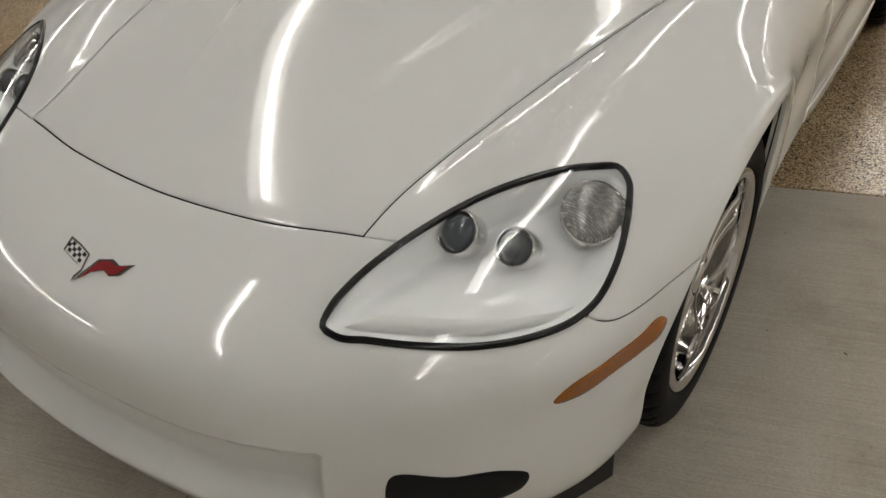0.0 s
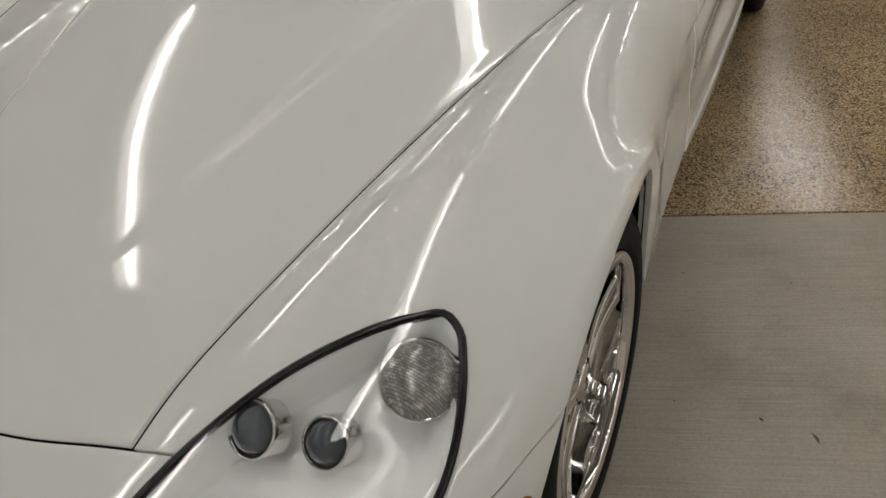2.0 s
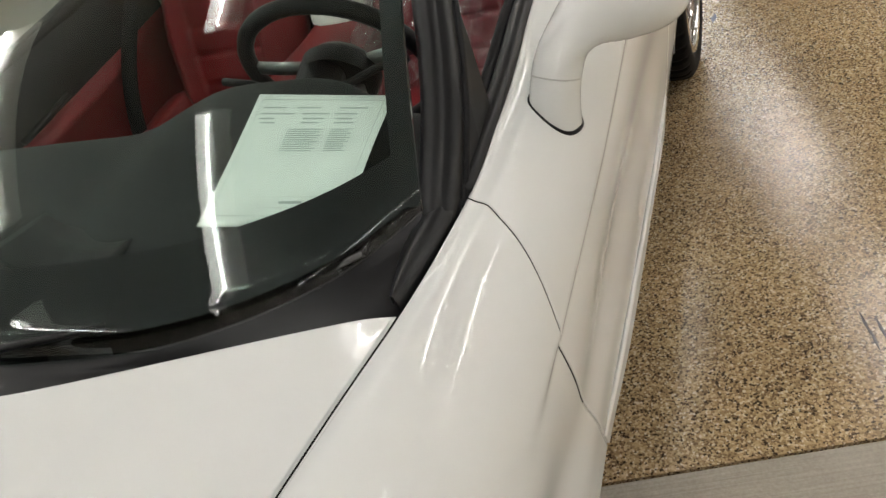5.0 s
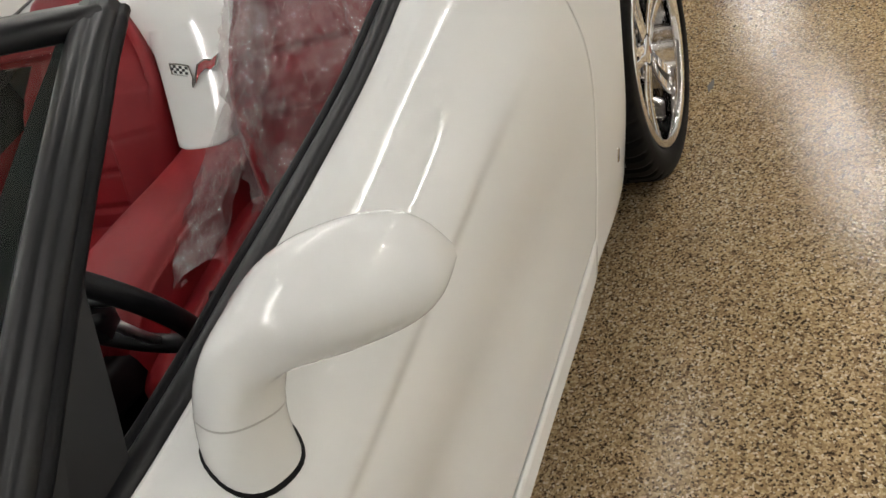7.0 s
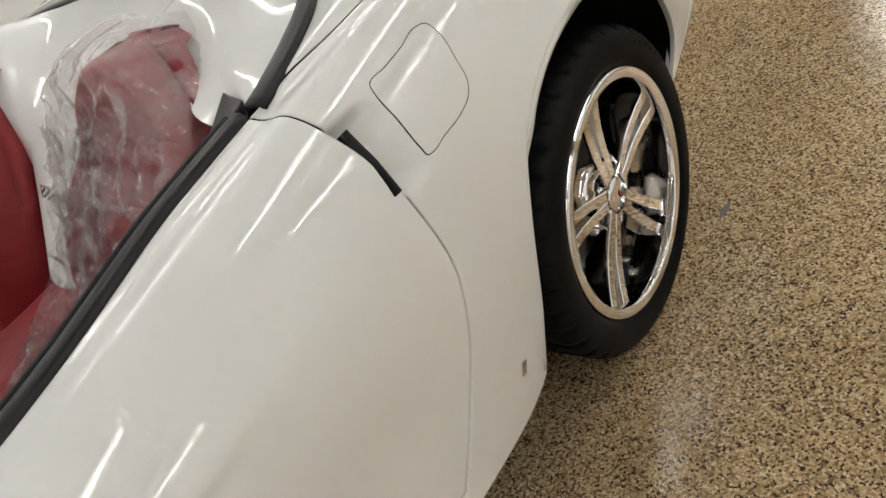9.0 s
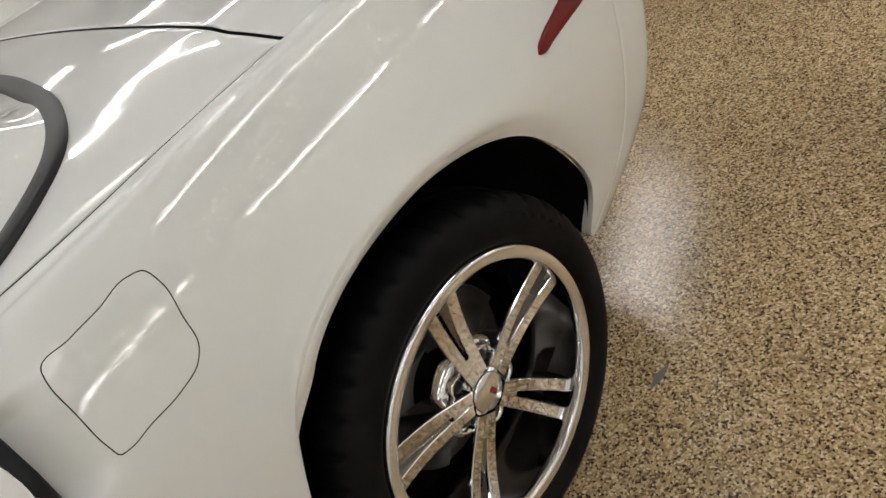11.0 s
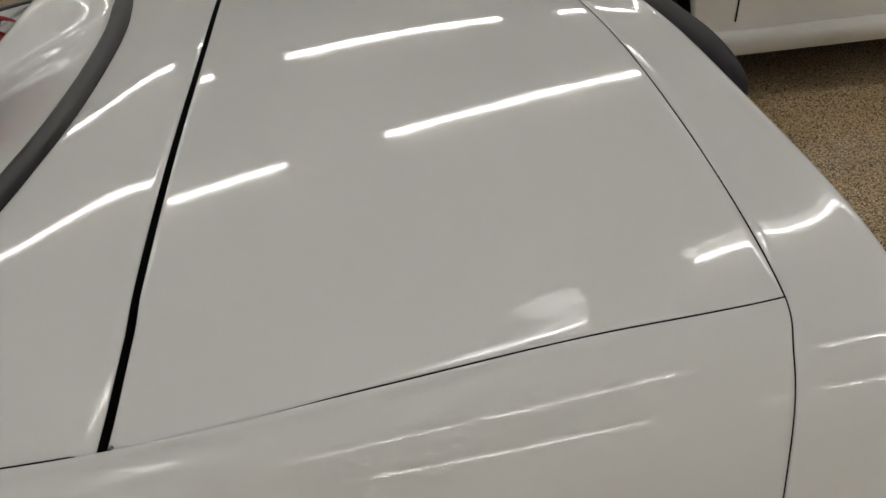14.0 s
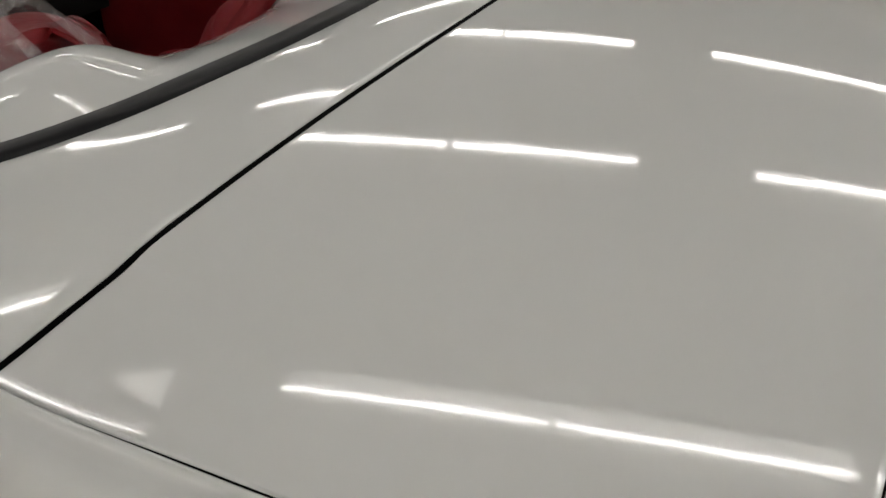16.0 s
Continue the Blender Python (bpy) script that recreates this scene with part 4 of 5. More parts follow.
def wheel(radius, rim, width, spoke_turn, where):
    """A chrome wheel with five split spokes; local z points out of the car."""
    steps_a = 360
    h = width / 2
    shoulder = [(rim - .004, h - .030), (rim + .006, h - .012), (rim + .012, h - .004), (rim + .022, h), (rim + .045, h + .003), (radius - .026, h - .002), (radius - .016, h - .008), (radius - .007, h - .016), (radius - .002, h - .027), (radius, h - .040)]
    tread = []
    for z in (.25, .05, -.15, -.35):
        tread += [(radius, h * z + .02), (radius - .007, h * z + .017), (radius - .007, h * z + .009), (radius, h * z + .006)]
    prof = shoulder + sorted([t for t in tread if t[1] < h - .045], key=lambda t: -t[1]) + [(radius, -h + .03), (radius - .03, -h), (rim, -h + .02)]
    rows = []
    for k, (r, z) in enumerate(prof):
        row = []
        for a in range(steps_a):
            cut = a % 9 < 2
            t = 2 * math.pi * (a + (.5 * (k - 7) if 7 <= k <= 11 else 0) * .4) / steps_a
            rr = r - (.007 if cut and 7 <= k <= 13 else 0)
            row.append((rr * math.cos(t), rr * math.sin(t), z))
        rows.append(row)
    tyre = part("wheel", grid_mesh(np.array(rows), loop_v=True), TYRE, car, "black low-profile tyre on a chrome rim")
    tyre.matrix_basis = where
    # raised bars where the maker's writing cannot be read
    for k in range(7):
        t = 2.05 + k * 0.085
        rr = (rim + radius) / 2 + .004
        part("sidewall_bar", placed(box(.016, .020, .0016, .0005), Matrix.Rotation(t, 4, "Z") @ pose(rr, 0, h + .0008)), TYRE, tyre)
    barrel = lathe([(rim + .006, h - .012), (rim + .004, h - .004), (rim - .001, h - .001), (rim - .017, h - .004), (rim - .019, h - .008), (rim - .021, h - .022), (rim - .016, h - .06), (rim - .035, h - .10), (rim - .037, -h + .03), (rim - .01, -h + .01)], 96)
    rimo = part("rim", barrel, CHROME, tyre, "chrome wheel rim")
    top, foot = h - .022, h - .042
    for k in range(5):
        a0 = spoke_turn + 2 * math.pi * k / 5
        for side in (1, -1):
            run, out = [], []
            for f in np.linspace(0, 1, 9):
                r = .040 + (rim - .046) * f
                off = side * (.0115 + .0175 * f)
                x, y = r, off
                zz = foot + (top - foot) * (0.35 + 0.65 * f ** 0.8)
                run.append((x * math.cos(a0) - y * math.sin(a0), x * math.sin(a0) + y * math.cos(a0), zz - .010 * math.sin(math.pi * f)))
            wide = [.0110 + .0015 * f for f in np.linspace(0, 1, 9)]
            run = np.array(run)
            t = np.gradient(run, axis=0)
            t /= np.linalg.norm(t, axis=1, keepdims=True)
            sd = np.cross(t, (0, 0, 1))
            g = np.array([[run[i] + sd[i] * a * wide[i] + np.array((0, 0, b)) for a, b in ((-1.1 - .9 * (side < 0), -.052), (-1.06, -.006), (-1.0, -.0015), (-.86, .0), (.86, .0), (1.0, -.0015), (1.06, -.006), (1.1 + .9 * (side > 0), -.052))] for i in range(9)])
            part("spoke", grid_mesh(g, loop_v=True), CHROME, rimo, smooth=False)
        # wall between the two bars near the hub
        g = np.array([[(r * math.cos(a0) - y * math.sin(a0), r * math.sin(a0) + y * math.cos(a0), foot + b) for y, b in ((-.02, -.012), (-.018, .004), (.018, .004), (.02, -.012))] for r in (.03, .06, .085)])
        part("spoke_root", grid_mesh(g), CHROME, rimo)
        a1 = a0 + math.pi / 5
        nut = lathe([(.0125, -.02), (.0125, -.004), (.0105, 0), (.001, .001)], 6)
        part("lug_nut", placed(nut, Matrix.Rotation(a1, 4, "Z") @ pose(.060, 0, foot - .008)), SATIN, rimo)
        part("lug_seat", placed(lathe([(.020, -.03), (.0215, -.004), (.019, -.002), (.0165, -.012), (.016, -.03)], 24), Matrix.Rotation(a1, 4, "Z") @ pose(.060, 0, foot - .002)), CHROME, rimo)
    part("hub_face", lathe([(.092, foot - .04), (.088, foot - .022), (.075, foot - .018), (.045, foot - .014), (.042, foot)], 48), CHROME, rimo)
    part("centre_cap", lathe([(.036, foot - .012), (.036, foot + .006), (.033, foot + .010), (.0005, foot + .011)], 40), CHROME, rimo)
    part("cap_mark", box(.018, .011, .001, .0004, (.004, .008, foot + .0115), (0, 0, 25)), FLAG_RED, rimo)
    part("brake_disc", lathe([(.085, -.02), (.090, .018), (.165, .020), (.168, .010), (.165, -.012), (.09, -.01)], 64), IRON, tyre, "iron brake disc")
    part("brake_caliper", placed(box(.10, .19, .10, .02, (0, 0, 0), (0, 0, 0), 3), pose(-.145, -.03, -.015)), BLACK, tyre, "black brake caliper")
    part("hub_back", lathe([(rim - .05, -.03), (.05, -.032), (.001, -.03)], 40), DARK, tyre)
    return tyre


SIDE = {1: (0, 90, 0), -1: (0, -90, 0)}
for s in (1, -1):
    # local x points down on the driver's side after the turn, local y to the rear
    wheel(.328, .238, .250, 0.55, pose(s * .790, .932, .330, 0, s * 90, 0))
    wheel(.340, .252, .285, math.pi / 5, pose(s * .775, 3.611, .340, 0, s * 90, 0))
# ---------------------------------------------------------------- windscreen, pillars and header
def both(points):
    """A line of the driver's half, carried over to the other half."""
    p = np.asarray(points, float)
    return np.concatenate([p[:0:-1] * (-1, 1, 1), p])


BASE = path_points(both([(0, 1.475, .878), (.30, 1.487, .874), (.53, 1.545, .868), (.675, 1.655, .862), (.748, 1.775, .862)]), 61)
TOP = path_points(both([(0, 2.235, 1.200), (.30, 2.265, 1.195), (.455, 2.335, 1.172), (.552, 2.445, 1.128)]), 61)


def screen_point(f, k, lift=0.0):
    """Row f (0 at the cowl, 1 at the header), column k of the curved windscreen."""
    p = BASE[k] * (1 - f) + TOP[k] * f
    bow = 0.055 * math.sin(math.pi * f) * (1 - .75 * abs(k / 30 - 1) ** 3) * np.array((0, -.55, .83))
    return p + bow + np.array((0, -.55, .83)) * lift


rows = [[screen_point(f, k) for k in range(61)] for f in np.linspace(0, 1, 17)] + [[screen_point(f, k, -.0045) for k in range(61)] for f in np.linspace(1, 0, 17)]
b = grid_mesh(np.array(rows), loop_u=True)
bmesh.ops.recalc_face_normals(b, faces=b.faces)
ws = part("windscreen", b, SCREEN, car, "curved windscreen of green-tinted glass")
ws.visible_shadow = False
# printed black border on the inside of the glass
g = np.array([[screen_point(f, k, -.0075) for k in range(61)] for f in (0, .06, .12, .160)])
part("screen_border", grid_mesh(g), BLACK, ws)
for end, way in ((0, 1), (60, -1)):
    g = np.array([[screen_point(f, end + way * k, -.0075) for k in (0, 1)] + [screen_point(f, end + way, -.0075) * .35 + screen_point(f, end + way * 2, -.0075) * .65] for f in np.linspace(.1, 1, 12)])
    part("screen_border", grid_mesh(g), BLACK, ws)
for s in (1, -1):
    run = path_points([(s * .764, 1.775, .828), (s * .760, 1.81, .848), (s * .756, 1.86, .873), (s * .743, 1.95, .919), (s * .728, 2.02, .957), (s * .705, 2.10, .996), (s * .673, 2.20, 1.040), (s * .638, 2.30, 1.080), (s * .592, 2.40, 1.112), (s * .546, 2.488, 1.130)], 24)
    prof = [(s * a, b) for a, b in ((-.030, -.022), (-.031, .004), (-.024, .014), (-.010, .0185), (-.006, .0170), (-.002, .0170), (.002, .0195), (.014, .020), (.025, .010), (.027, -.020))][::s]
    part("windscreen_pillar", sweep(run, prof, [(s * .55, -.25, .8)] * 24), SATIN, car, "black windscreen pillar with a ribbed seal")
    part("pillar_seal", tube(run + np.array((s * .024, .012, -.008)), .008, 8), RUBBER, car)
    # black corner piece between pillar, door and mirror
    v = [(s * .792, 1.81, .838), (s * .788, 1.92, .843), (s * .780, 2.015, .848), (s * .760, 2.060, .900), (s * .732, 2.120, .972), (s * .714, 2.155, 1.012), (s * .738, 2.06, .968), (s * .768, 1.92, .895)]
    inn = [(x - s * .035, y, z) for x, y, z in v]
    n = len(v)
    b = mesh_of(v + inn, [tuple(range(n)), tuple(range(n, 2 * n))[::-1]] + [(k, (k + 1) % n, n + (k + 1) % n, n + k) for k in range(n)])
    bmesh.ops.recalc_face_normals(b, faces=b.faces)
    part("corner_trim", b, SATIN, car, "black corner trim at the side window", smooth=False)
    # trim strip between the fender's edge and the glass
    a = body_points(np.linspace(10.05, 11.1, 24), np.array([2.0 * s]))[:, 0] + np.array((-s * .006, .002, .003))
    wide = np.interp(np.linspace(0, 1, 24), [0, .3, .8, 1], [.012, .040, .045, .010])[:, None]
    b = a + wide * np.array((-s * .86, .45, 0)) + np.array((0, 0, .008))
    g = np.array([a - (0, 0, .014), a, a * .5 + b * .5 + (0, 0, .006), b, b - (0, 0, .016)])
    part("cowl_side_trim", grid_mesh(g), SATIN, car, "black trim strip beside the windscreen")
part("windscreen_header", sweep(path_points(both([(0, 2.255, 1.203), (.30, 2.285, 1.198), (.45, 2.360, 1.175), (.550, 2.478, 1.128)]), 40), [(-.04, -.02), (-.04, .008), (-.02, .018), (.03, .014), (.045, -.004), (.03, -.024)], [(0, .1, 1)] * 40), SATIN, car, "black windscreen header rail")
# cowl and wipers
rear_edge = np.concatenate([body_points(np.array([10.0]), np.linspace(0, 2, 40))[0], body_points(np.linspace(10, 11.15, 14)[1:], np.array([2.0]))[:, 0]])
rear_edge = path_points(both(rear_edge), 61)
g = np.array([rear_edge + (0, -.012, -.016), rear_edge + (0, .004, -.012), rear_edge * .6 + BASE * .4 + (0, 0, -.014), BASE + (0, -.010, -.006), BASE + (0, .004, .001)])
part("cowl_panel", grid_mesh(g), SATIN, car, "black plastic cowl panel")
for x0, x1, tip in ((.40, -.14, .30), (-.28, -.78, .30)):
    a = path_points([(x0, 1.474 + .35 * abs(x0 + .05) ** 2, .888), ((x0 + x1) / 2, 1.468 + .35 * abs((x0 + x1) / 2) ** 2, .892), (x1, 1.474 + .28 * abs(x1) ** 2, .888)], 24)
    arm = part("wiper", sweep(a, [(-.005, -.003), (-.004, .004), (.004, .004), (.005, -.003)], [(0, -.3, 1)] * 24), BLACK, car, "black windscreen wiper")
    part("wiper_rubber", sweep(a + (0, .004, -.012), [(-.002, -.01), (-.002, .01), (.002, .01), (.002, -.01)], [(0, -.3, 1)] * 24), RUBBER, arm)
    c = a[12]
    part("wiper_arm", sweep(path_points([c + (0, 0, .008), c + (-.10, -.01, .010), c + (-.24, -.02, -.002), c + (-.30, -.03, -.015)], 12), [(-.007, -.003), (-.005, .004), (.005, .004), (.007, -.003)], [(0, 0, 1)] * 12), BLACK, arm)

# ---------------------------------------------------------------- dash, wheel, console
def lofted(rows, mat, name, parent, label="", closed=False):
    return part(name, grid_mesh(np.array(rows, float), loop_v=closed), mat, parent, label)


def dash_rows():
    out = []
    for x in np.linspace(-.74, .74, 75):
        hump = math.exp(-((x - .40) / .20) ** 4)
        edge = .02 * (x / .74) ** 2
        front = np.interp(abs(x), [0, .3, .53, .67, .74], [1.50, 1.51, 1.57, 1.68, 1.77])
        out.append([(x, front, .842), (x, front + .06, .852 + .006 * hump), (x, max(front + .1, 1.72), .874 + .020 * hump - edge), (x, 1.84, .890 + .034 * hump - edge), (x, 1.93, .898 + .040 * hump - edge),
                    (x, 1.985 + .05 * hump, .896 + .040 * hump - edge), (x, 2.005 + .065 * hump, .872 + .05 * hump - edge), (x, 1.99 + .05 * hump, .82 + .05 * hump - edge), (x, 2.00, .76), (x, 2.02, .66), (x, 2.0, .50)])
    o = np.array(out)
    k = np.arange(o.shape[1])
    return np.moveaxis(smooth_curve(np.moveaxis(o, 1, 0), k, np.linspace(0, k[-1], 45)), 1, 0)


DASH_GRID = dash_rows()
dash = part("dashboard", grid_mesh(DASH_GRID[:, 8:]), DASH, car, "dark grained dashboard")
part("defroster_panel", grid_mesh(DASH_GRID[:, :9]), BLACK, dash, "black defroster panel at the foot of the windscreen")
for a in (-.36, -.62):
    for k in range(9):
        part("vent_slat", box(.11, .004, .006, .001, (a, 1.66 + .006 * k + .01 * (abs(a) > .5), .868 + .0018 * k), (18, 0, 0)), BLACK, dash)
part("dash_tray", sweep(path_points([(.05, 1.74, .884), (.16, 1.70, .879), (.32, 1.69, .884)], 16), [(-.05, -.004), (-.05, .004), (.05, .004), (.05, -.004)], [(0, 0, 1)] * 16), BLACK, dash)
part("number_plate_strip", box(.060, .010, .002, .0005, (.672, 1.675, .866), (4, -6, 28)), IRON, dash, "small bright plate at the foot of the windscreen")

sw_axis = Vector((0, .93, .42)).normalized()
SW = facing((.412, 2.245, .838), sw_axis)
ring = np.array([(.183 * math.cos(a), .183 * math.sin(a), 0) for a in np.linspace(0, 2 * math.pi, 64, endpoint=False)])
rim_mesh = sweep(ring, [(.016 * math.cos(a), .016 * math.sin(a)) for a in np.linspace(0, 2 * math.pi, 12, endpoint=False)], [(0, 0, 1)] * 64, True)
steer = part("steering_wheel", placed(rim_mesh, SW), BLACK, car, "black leather steering wheel with silver spokes")
part("steering_boss", placed(lathe([(.075, -.03), (.078, .0), (.06, .022), (.001, .03)], 32), SW), BLACK, steer)
for a in (0.25, math.pi - .25, -math.pi / 2):
    part("steering_spoke", placed(sweep([(.06 * math.cos(a), .06 * math.sin(a), .004), (.12 * math.cos(a), .12 * math.sin(a), 0), (.175 * math.cos(a), .175 * math.sin(a), 0)], [(-.014, -.006), (-.012, .006), (.012, .006), (.014, -.006)], [(0, 0, 1)] * 3), SW), SILVER, steer, "silver spoke")
part("steering_column", tube([(.385, 2.22, .85), (.385, 2.05, .78), (.385, 1.9, .72)], .045, 16), BLACK, car)
for s in (1, -1):
    part("column_stalk", tube([(.385 + s * .05, 2.17, .84), (.385 + s * .14, 2.185, .865), (.385 + s * .20, 2.19, .875)], .008, 8), BLACK, car)


def rounded(a, b, c, e=0.5, f=0.5, n=28, m=40):
    """A cushion: half sizes and squareness (1 round, smaller squarer)."""
    pw = lambda t, k: np.sign(t) * np.abs(t) ** k
    u, v = np.linspace(-math.pi / 2, math.pi / 2, n), np.linspace(0, 2 * math.pi, m, endpoint=False)
    cu, su = pw(np.cos(u), e), pw(np.sin(u), e)
    g = np.stack([a * cu[:, None] * pw(np.cos(v), f)[None], b * cu[:, None] * pw(np.sin(v), f)[None], c * su[:, None] * np.ones(m)[None]], -1)
    return grid_mesh(g, loop_v=True)


def seat(x):
    """A bucket seat: cushion, stitched back with bolsters, built-in headrest, hard back shell."""
    base_m = pose(x, 2.64, .40)
    st = part("seat", placed(rounded(.175, .26, .075, .35, .4), base_m @ pose(0, 0, 0, 6)), LEATHER, car, "red leather bucket seat")
    for s in (1, -1):
        part("cushion_bolster", placed(rounded(.062, .28, .085, .45, .5), base_m @ pose(s * .205, .0, .035, 6, s * 14)), LEATHER, st)
    lean = pose(x, 2.885, .44, -21.5)
    bs, cols = np.linspace(0, 1, 90), np.linspace(-1, 1, 71)

    def front(a, f):
        """Width and forward swell of the back at the column a and the height f."""
        half = np.interp(f, [0, .12, .35, .55, .68, .76, .86, .93, .97, 1.0], [.205, .220, .236, .236, .214, .192, .162, .130, .094, .04])
        wing = smoothstep(.50, .66, abs(a)) * np.interp(f, [0, .1, .4, .62, .76, .85, 1], [.055, .070, .070, .045, .012, .006, .0])
        edge = -(abs(a) ** 4.5) * .085
        swell = .018 * math.cos(a * 1.2)
        seam = 0.0
        if abs(a) < .57:
            for c in (.13, .27, .40, .585):
                seam -= .011 * math.exp(-((f - c) / .010) ** 2)
            seam += .010 * math.sin(max(0, (f - .40) / .185) * math.pi) * (f < .585) * (1 - (abs(a) / .57) ** 6)
        seam -= .012 * math.exp(-((abs(a) - .56) / .022) ** 2) * (f < .60)
        if abs(a) > .56:
            seam -= .006 * math.exp(-((f - .40) / .010) ** 2)
            seam -= .006 * math.exp(-((f - .66 + .1 * abs(a)) / .010) ** 2)
        top = -.07 * smoothstep(.93, 1.0, f) ** 2 + .020 * math.exp(-((f - .86) / .09) ** 2)
        return half, wing + edge + swell + seam + top

    g = np.zeros((90, 71, 3))
    for i, f in enumerate(bs):
        for j, a in enumerate(cols):
            half, w = front(a, f)
            g[i, j] = (half * math.copysign(abs(a) ** .9, a), -w - .03 + .045 * smoothstep(.5, .9, f), .66 * f)
    for name, lo, hi, c0, c1 in (("backrest", 0, 62, 15, 56), ("back_bolster", 0, 62, 0, 16), ("back_bolster", 0, 62, 55, 71), ("headrest", 61, 90, 0, 71)):
        part(name, placed(grid_mesh(g[lo:hi, c0:c1]), lean), LEATHER, st)
    hull = g.copy()
    hull[..., 1] = .085 - .02 * np.abs(cols)[None] ** 4
    hull[..., 0] *= .94
    hull[..., 2] -= .010
    turn_in = [g[:, :1]] + [np.stack([g[:, 0, 0] * k, np.full(90, y) + g[:, 0, 1] * (1 - (y + .03) / .12) * .5, g[:, 0, 2] - .004], -1)[:, None] for k, y in ((1.035, .0), (1.045, .030), (1.02, .058))]
    back_in = [t * (-1, 1, 1) for t in turn_in[::-1]]
    rim = np.concatenate(turn_in + [hull[:, 2:-2]] + back_in, 1)
    part("back_shell", placed(grid_mesh(rim), lean), LEATHER, st)
    crest = np.array([g[-1], (g[-1] + hull[-1]) / 2 + (0, 0, .012), hull[-1]])
    part("headrest_top", placed(grid_mesh(crest), lean), LEATHER, st)
    return st


seat(.375)
seat(-.375)
for s, x, y, z in ((1, .222, 2.56, .50), (-1, -.215, 2.66, .47)):
    buckle = part("belt_buckle", box(.030, .060, .020, .004, (x, y, z), (40, 0, 0)), BLACK, car, "black belt buckle with a red button")
    part("buckle_button", box(.022, .014, .006, .002, (x, y - .024, z - .010), (40, 0, 0)), FLAG_RED, buckle)
    part("buckle_stalk", tube([(x, y + .02, z - .01), (x + s * .01, y + .06, z - .07), (x + s * .015, y + .09, z - .14)], .010, 8), BLACK, buckle)
# seat belt of the passenger side, console, gear lever, carpets
part("seat_belt", sweep(path_points([(-.62, 3.03, .93), (-.60, 2.88, .84), (-.62, 2.70, .62), (-.63, 2.62, .40)], 20), [(-.023, -.001), (-.023, .001), (.023, .001), (.023, -.001)], [(.5, -.6, .6)] * 20), RUBBER, car, "black seat belt")
rows = []
for y, w, z in ((2.40, .135, .555), (2.46, .138, .600), (2.55, .132, .622), (2.70, .122, .632), (2.85, .112, .635), (2.95, .108, .640), (3.05, .105, .655)):
    rows.append([(-w - .012, y, .35), (-w - .008, y, z - .06), (-w, y, z - .025), (-w + .025, y, z - .003), (-w * .4, y, z + .004), (w * .4, y, z + .004), (w - .025, y, z - .003), (w, y, z - .025), (w + .008, y, z - .06), (w + .012, y, .35)])
o = np.array(rows)
o = np.moveaxis(smooth_curve(np.moveaxis(smooth_curve(o, np.arange(7), np.linspace(0, 6, 40)), 1, 0), np.arange(10), np.linspace(0, 9, 60)), 1, 0)
con = part("console_armrest", grid_mesh(o), LEATHER, car, "red leather centre armrest")
part("armrest_front", placed(rounded(.135, .03, .05, .4, .5), pose(0, 2.41, .565)), LEATHER, con)
shift = part("gear_console", merged(box(.27, .52, .10, .02, (0, 2.16, .52), (-6, 0, 0)), box(.21, .30, .03, .01, (.0, 2.22, .575), (-6, 0, 0))), BLACK, car, "black gear console with bright trim")
part("gear_knob", placed(rounded(.026, .026, .035, 1, 1), pose(.02, 2.24, .70)), BLACK, shift)
part("gear_lever", tube([(.02, 2.25, .58), (.02, 2.245, .63), (.02, 2.24, .68)], .010, 10), CHROME, shift)
part("console_switch", placed(lathe([(.016, 0), (.016, .012), (.013, .016), (.001, .016)], 24), pose(.075, 2.36, .575)), CHROME, shift)
for s in (1, -1):
    part("console_trim", tube([(s * .118, 2.10, .585), (s * .118, 2.25, .578), (s * .118, 2.38, .565)], .004, 8), CHROME, shift)
part("carpet", box(1.42, 1.5, .03, 0, (0, 2.35, .30)), DARK, car)
part("rear_bulkhead", box(1.44, .03, .50, 0, (0, 3.19, .57)), DARK, car)
part("firewall", box(1.46, .03, .5, 0, (0, 1.92, .55)), DARK, car)
